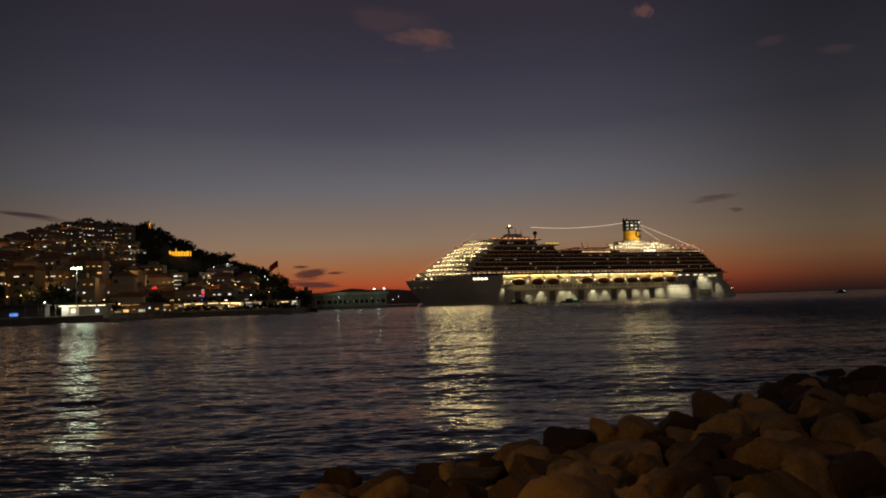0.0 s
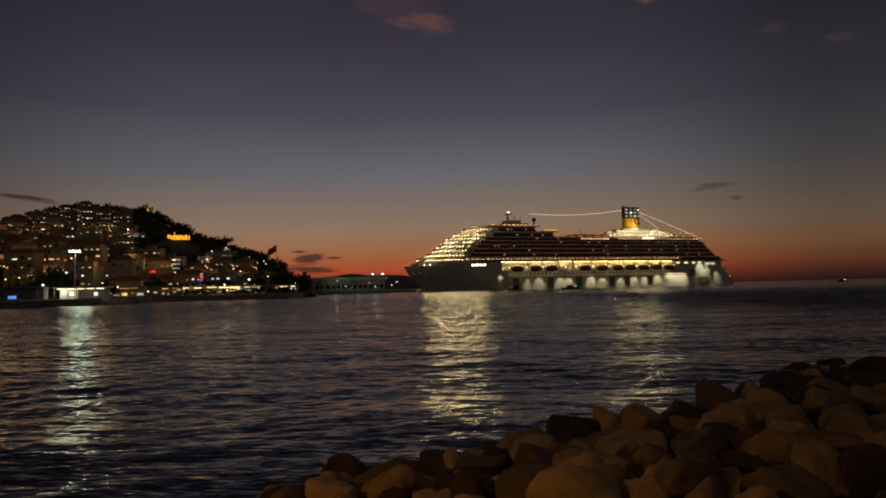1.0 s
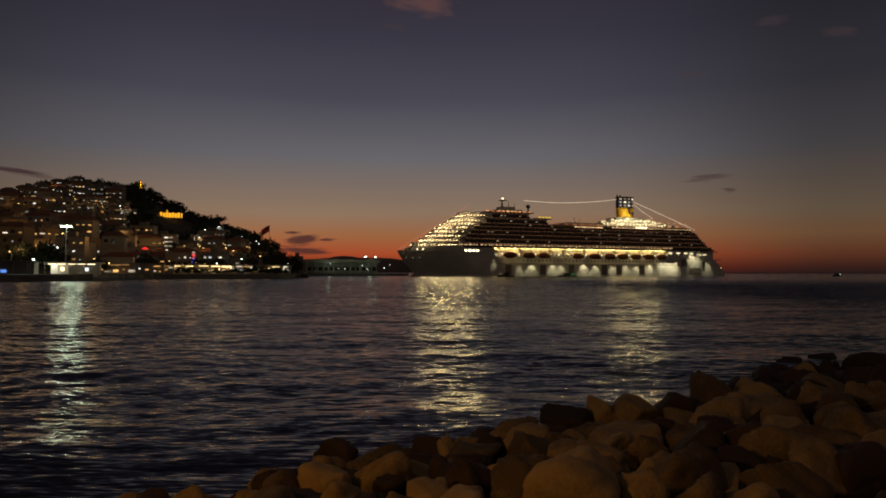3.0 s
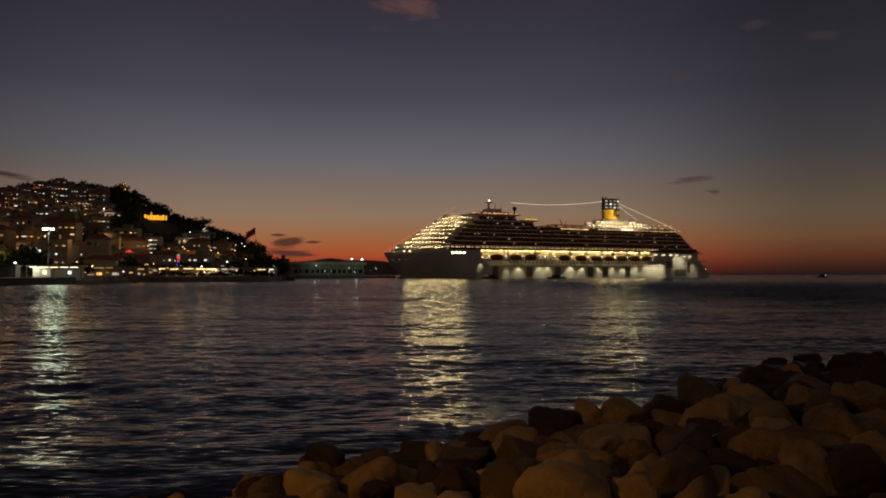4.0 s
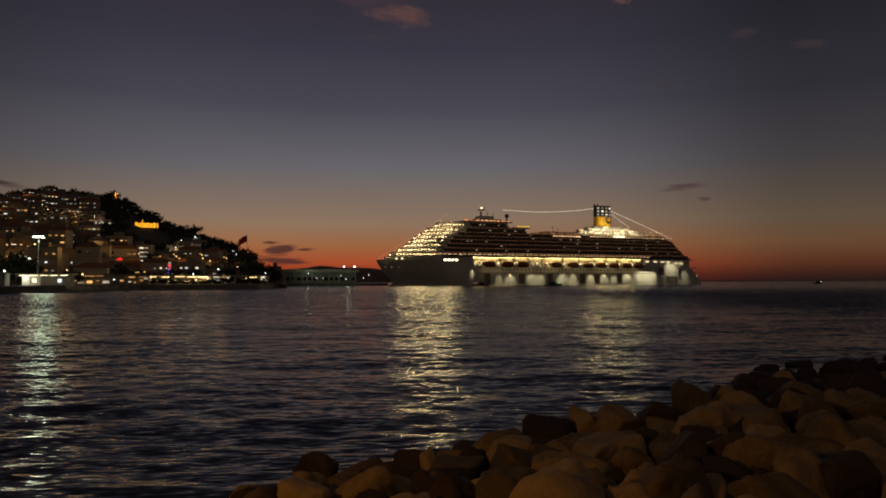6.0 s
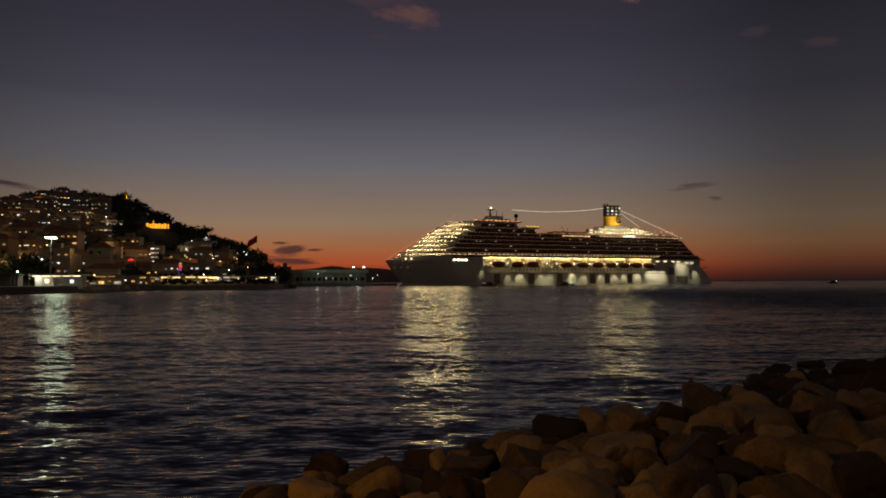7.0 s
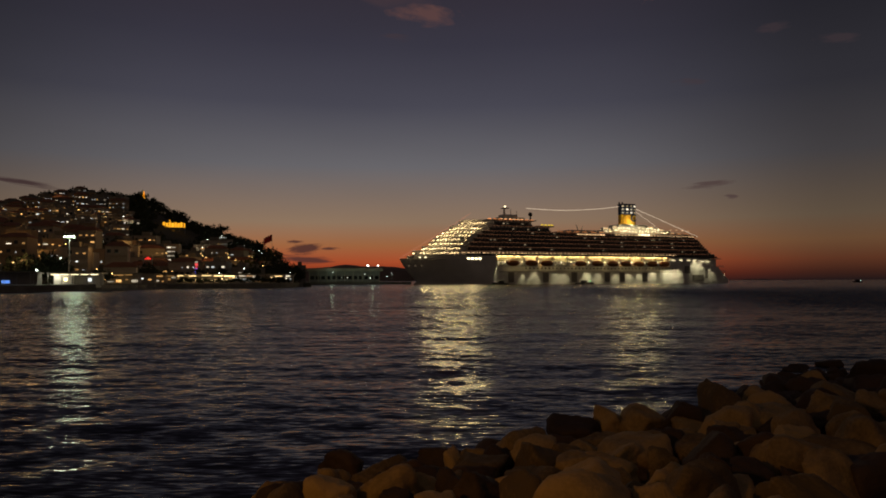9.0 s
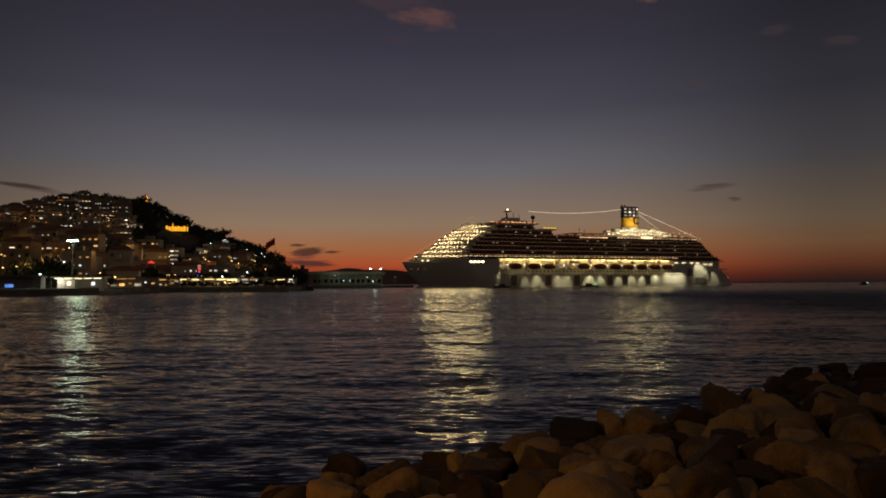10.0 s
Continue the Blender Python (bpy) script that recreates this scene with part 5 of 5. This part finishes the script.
    part("pole", tube(bmesh.new(), (0, 0, -0.5), (0, 0, 13.6), 0.22, 0.12, 10), M["steel"], m)
    part("crossbar", boxes((-1.9, 1.9, -0.12, 0.12, 13.3, 13.5)), M["steel"], m)
    for u in (-1.25, -0.42, 0.42, 1.25):
        f = part("floodlight", boxes((u - 0.34, u + 0.34, -0.25, 0.25, 13.5, 14.1)), M["steel"], m, "floodlight housing")
        put_pane("lens", "flood", f, u, -0.3, 13.52, 0.5, 0.3)
    lamp("mast_floodlight", "SPOT", (-106.0, 196.0, 15.6), 2200, (0.80, 1.0, 0.72), 1.5, (-50, 60, 0), 120, 0.5)
    lamp("mast_floodlight", "POINT", (-106.0, 195.4, 15.0), 400, (0.80, 1.0, 0.72), 0.5)
    # lit tower on the front
    t = thing("tower", pose(-97.9, 275, 2.0), "slim tower lit red above and blue below", "tower")
    part("shaft", tube(bmesh.new(), (0, 0, -1), (0, 0, 8.9), 0.9, 0.75, 10), M["plaster"], t)
    for k, mat in enumerate(("tower_blue", "tower_blue", "tower_red", "tower_red")):
        put_pane("lit_band", mat, t, 0, -0.95, 3.9 + k * 1.02, 1.2, 0.95)
    put_pane("lit_top", "win_white", t, 0, -0.9, 8.2, 1.1, 0.5)
    # red sign on a roof
    g = thing("roof_sign", pose(-110.4, 258, 10.4), "red illuminated sign on two steel posts", "sign")
    part("frame", boxes((-1.7, -1.55, -0.1, 0.1, -9, 2.2), (1.55, 1.7, -0.1, 0.1, -9, 2.2), (-1.7, 1.7, -0.1, 0.1, 0.0, 0.2)), M["steel"], g)
    for u, h in ((-0.9, 0.5), (-0.3, 0.9), (0.3, 1.0), (0.9, 0.6)):
        put_pane("letter_bar", "sign_red", g, u, -0.16, 0.6, 0.3, h)
    # block with four lit stair landings
    x, y, z = on_slope(-0.394, 0.022)
    b = thing("apartment_building", pose(x, y, z, 0, 0, 12), "pale slim block with four brightly lit floors", "building", "buildings of the hillside town")
    part("wall", boxes((-3.4, 3.4, 0, 9, -8, 11)), M["plaster"], b)
    part("roof", boxes((-3.7, 3.7, -0.3, 9.3, 11.004, 11.3)), M["quay"], b)
    for k in range(4):
        for j in range(2):
            put_pane("window", "win_white", b, -1.1 + 2.2 * j, -0.05, 9.2 - 2.1 * k, 1.7, 0.5)


waterfront()


def hill_sign():
    x, y, z = on_slope(-0.388, 0.0765)
    s = thing("hillside_sign", pose(x, y - 3.0, z + 1.2, 0, 0, 21) @ Matrix.Diagonal((0.82, 1, 0.95, 1)), "row of large glowing yellow sign letters on the dark hillside", "sign")
    part("frame", boxes((-9.8, 9.8, 0.3, 0.6, 0.2, 0.5), (-9.8, 9.8, 0.3, 0.6, 3.2, 3.5), *[(u - 0.12, u + 0.12, 0.3, 0.6, -9, 3.5) for u in (-9, -4.5, 0, 4.5, 9)]), M["steel"], s)
    for k, (w, h) in enumerate(((1.9, 3.9), (2.0, 3.3), (2.1, 4.0), (2.0, 3.4), (2.1, 3.7), (2.0, 3.3), (1.9, 3.8), (1.2, 3.4))):
        put_pane("letter_bar", "sign_yellow", s, -8.4 + 2.4 * k, 0.0, 0.2, w, h)
    put_pane("letter_mark", "sign_yellow", s, -3.6, 0.0, 4.7, 0.8, 1.2)
    x, y, z = -266.5, 612, land_height(-266.5, 616) + 5.0
    t = thing("monument", pose(x, y, z) @ Matrix.Diagonal((0.72, 0.72, 0.72, 1)), "small monument lit yellow on the hilltop", "monument")
    part("plinth", boxes((-2.2, 2.2, -1.5, 1.5, -8, 2.6)), M["plaster"], t)
    bm = tube(bmesh.new(), (0, 0, 2.6), (0, 0, 7.5), 1.4, 0.9, 8)
    tube(bm, (0, 0, 7.5), (0, 0, 10.4), 0.9, 0.2, 8)
    part("figure", bm, M["yellow"], t, "plain upright shape on the plinth")
    put_pane("lit_face", "sign_yellow", t, 0, -1.56, 0.6, 3.2, 1.8)
    lamp("monument_light", "SPOT", (x, y - 7, z + 1.5), 5200, (1.0, 0.55, 0.08), 0.3, (x, y, z + 7), 70)


hill_sign()


def terminal():
    """Cruise pier with its long flat-roofed terminal."""
    ob = part("pier", prism(bmesh.new(), [(-118, 500), (-34, 508), (-22, 512), (-22, 522), (-118, 545)], -4, 1.9), M["quay"])
    tagged(ob, "concrete cruise pier behind the ship's bow", "pier", kind="structure")
    t = thing("terminal_building", pose(-72, 514, 1.9, 0, 0, 8), "long low cruise terminal with a pale flat roof and dark windows", "building")
    part("wall", boxes((-26, 26, 0, 14, 0, 8.3)), M["plaster_c"], t)
    part("roof", boxes((-28.5, 28.5, -2.5, 15, 8.304, 10.4)), M["plaster"], t, "pale overhanging roof band")
    for u in np.arange(-24, 25, 4):
        put_pane("window", "dark_glass", t, u, -0.05, 2.0, 2.8, 2.6)
    for u in np.arange(-26, 27, 6.5):
        part("column", boxes((u - 0.25, u + 0.25, -2.2, -1.7, 0, 8.3)), M["plaster"], t)
    m = thing("light_mast", pose(-50.5, 511, 1.9), "steel lamp mast with two bright white floodlights on the pier", "light mast")
    part("pole", tube(bmesh.new(), (0, 0, -0.3), (0, 0, 12.3), 0.2, 0.12), M["steel"], m)
    part("crossbar", boxes((-4.2, 4.2, -0.1, 0.1, 11.6, 11.8)), M["steel"], m)
    for u in (-3.7, 3.9):
        f = part("floodlight", boxes((u - 0.6, u + 0.6, -0.25, 0.25, 11.8, 12.7)), M["steel"], m)
        put_pane("lens", "street_w", f, u, -0.3, 11.9, 1.0, 0.7)
    for x, y, h in ((-80, 507.5, 7.2), (-74, 507.5, 3.6), (-69, 507.5, 3.4), (-56, 508.5, 5.8), (-52, 508.5, 2.8), (-40, 510, 3.8), (-36, 511, 6.0)):
        street_lamp(x, y, 1.9, h, "street_w", "white glowing lamp on the cruise pier")
    for x, e in ((-50, 260), (-64, 120), (-80, 240)):
        lamp("pier_light", "POINT", (x, 503.5, 9.0), e, (0.72, 1.0, 0.66), 1.0)
    # small craft moored by the bow
    moored = [(-24, 506, 5), (-17, 503, 6), (-30, 505, 4)]
    for a, off, w in ((-0.487, 4, 6), (-0.474, 5, 7), (-0.462, 3.5, 5), (-0.449, 5, 6), (-0.436, 4, 7), (-0.421, 4.5, 5)):
        q = interp(a, BEAR, SHORE) - off
        moored.append((a * q, q, w))
    for x, y, w in moored:
        b = thing("moored_launch", pose(x, y, 0), "small pale launch moored along the quay", "boat", "launches at their moorings")
        part("hull", prism(bmesh.new(), [(-w / 2, -0.9), (w / 2 - 1, -0.9), (w / 2, 0), (w / 2 - 1, 0.9), (-w / 2, 0.9)], -0.3, 0.8), M["plaster_c"], b)
        part("cabin", boxes((-w / 4, w / 5, -0.7, 0.7, 0.804, 1.7)), M["plaster"], b)


terminal()


# ---------------- flag and boats ----------------
def flag():
    f = thing("flagpole", pose(-103.6, 420, land_height(-103.6, 420)), "tall flagpole with a drooping dark red flag", "flag")
    top = 31.6 - land_height(-103.6, 420)
    part("pole", tube(bmesh.new(), (0, 0, -1), (0, 0, top), 0.16, 0.08), M["steel"], f)
    me = mesh_from("flag_panel", boxes((-1.34, 0.02, -0.04, 0.04, -4.1, 0)), M["flag"])
    panels = []
    for k in range(4):
        o = new("flag_panel", me)
        o.parent = f
        o.matrix_basis = pose(-0.1 - 1.2 * k, 0, top - 0.3 - 0.9 * k)
        panels.append(o)
    return panels, top


FLAG, FLAG_TOP = flag()


def small_boat(name, w, mat, label):
    b = thing(name, pose(0, 0, 0), label, "boat")
    bm = bmesh.new()
    rows = []
    for i in range(9):
        t = i / 8
        half = 1.3 * (1 - max(0, t - 0.45) ** 2 * 3.2)
        rows.append([bm.verts.new(((t - 0.5) * w, s * half * k, z + 0.5 * t * t * (z > 0))) for s, k, z in ((-1, 0.5, -0.4), (-1, 1, 1.0), (1, 1, 1.0), (1, 0.5, -0.4))])
    for a, c in zip(rows, rows[1:]):
        for k in range(3):
            bm.faces.new((a[k], c[k], c[k + 1], a[k + 1]))
    bm.faces.new(rows[0])
    bm.faces.new(rows[-1])
    part("hull", bm, M["boat"], b)
    part("cabin", boxes((-w * 0.2, w * 0.12, -0.9, 0.9, 1.05, 2.5)), M["boat"], b)
    part("mast", tube(bmesh.new(), (0, 0, 2.5), (0, 0, 4.0), 0.05), M["steel"], b)
    bm = bmesh.new()
    bmesh.ops.create_icosphere(bm, subdivisions=2, radius=0.28, matrix=Matrix.Translation((w * 0.3, -0.6, 1.9)))
    part("lantern", bm, M[mat], b, "glowing navigation light", True)
    return b


BOAT_A = small_boat("pilot_boat", 11, "string", "small dark pilot boat beside the ship's hull")
BOAT_B = small_boat("fishing_boat", 12, "nav_green", "small dark boat with a green light before the ship")
BOAT_C = small_boat("motor_boat", 9, "nav_white", "distant motor boat showing a pale green light")


# ---------------- movement ----------------
def motions():
    walk(SEA, [(0.0, pose(0.0, 0.0, 0.0)), (2.5, pose(1.3, -2.0, 0.02)), (5.0, pose(2.6, -4.0, -0.01)), (7.5, pose(3.9, -6.0, 0.02)), (10.0, pose(5.2, -8.0, 0.0))])
    walk(BOAT_A, [(t, pose(46.5 - 0.85 * t, 442, 0.08 * math.sin(t * 1.7), 1.5 * math.sin(t * 1.3), 0, 188)) for t in range(0, 11)])
    walk(BOAT_B, [(t, pose(79.5 + 1.55 * t, 442, 0.08 * math.sin(t * 1.5 + 1), 1.5 * math.sin(t * 1.1), 0, 4)) for t in range(0, 11)])
    walk(BOAT_C, [(t, pose(345 + 2.5 * t, 600, 0.08 * math.sin(t * 1.6 + 2), 1.5 * math.sin(t * 1.2), 0, 6)) for t in range(0, 11)])
    # the flag: panels hinged one to the next, swinging as the wind lifts it
    rows = [[] for _ in FLAG]
    for i in range(21):
        t = i * 0.5
        x, y, z = -0.1, 0.0, FLAG_TOP - 0.3
        for k in range(len(FLAG)):
            yaw = 16 * math.sin(2.3 * t - 1.1 * k) * (0.5 + 0.3 * k)
            rows[k].append((t, pose(x, y, z, 0, 0, yaw)))
            x -= 1.3 * math.cos(radians(yaw))
            y -= 1.3 * math.sin(radians(yaw))
            z -= 0.75 + 0.15 * math.sin(1.9 * t + k)
    for o, r in zip(FLAG, rows):
        walk(o, r)


motions()
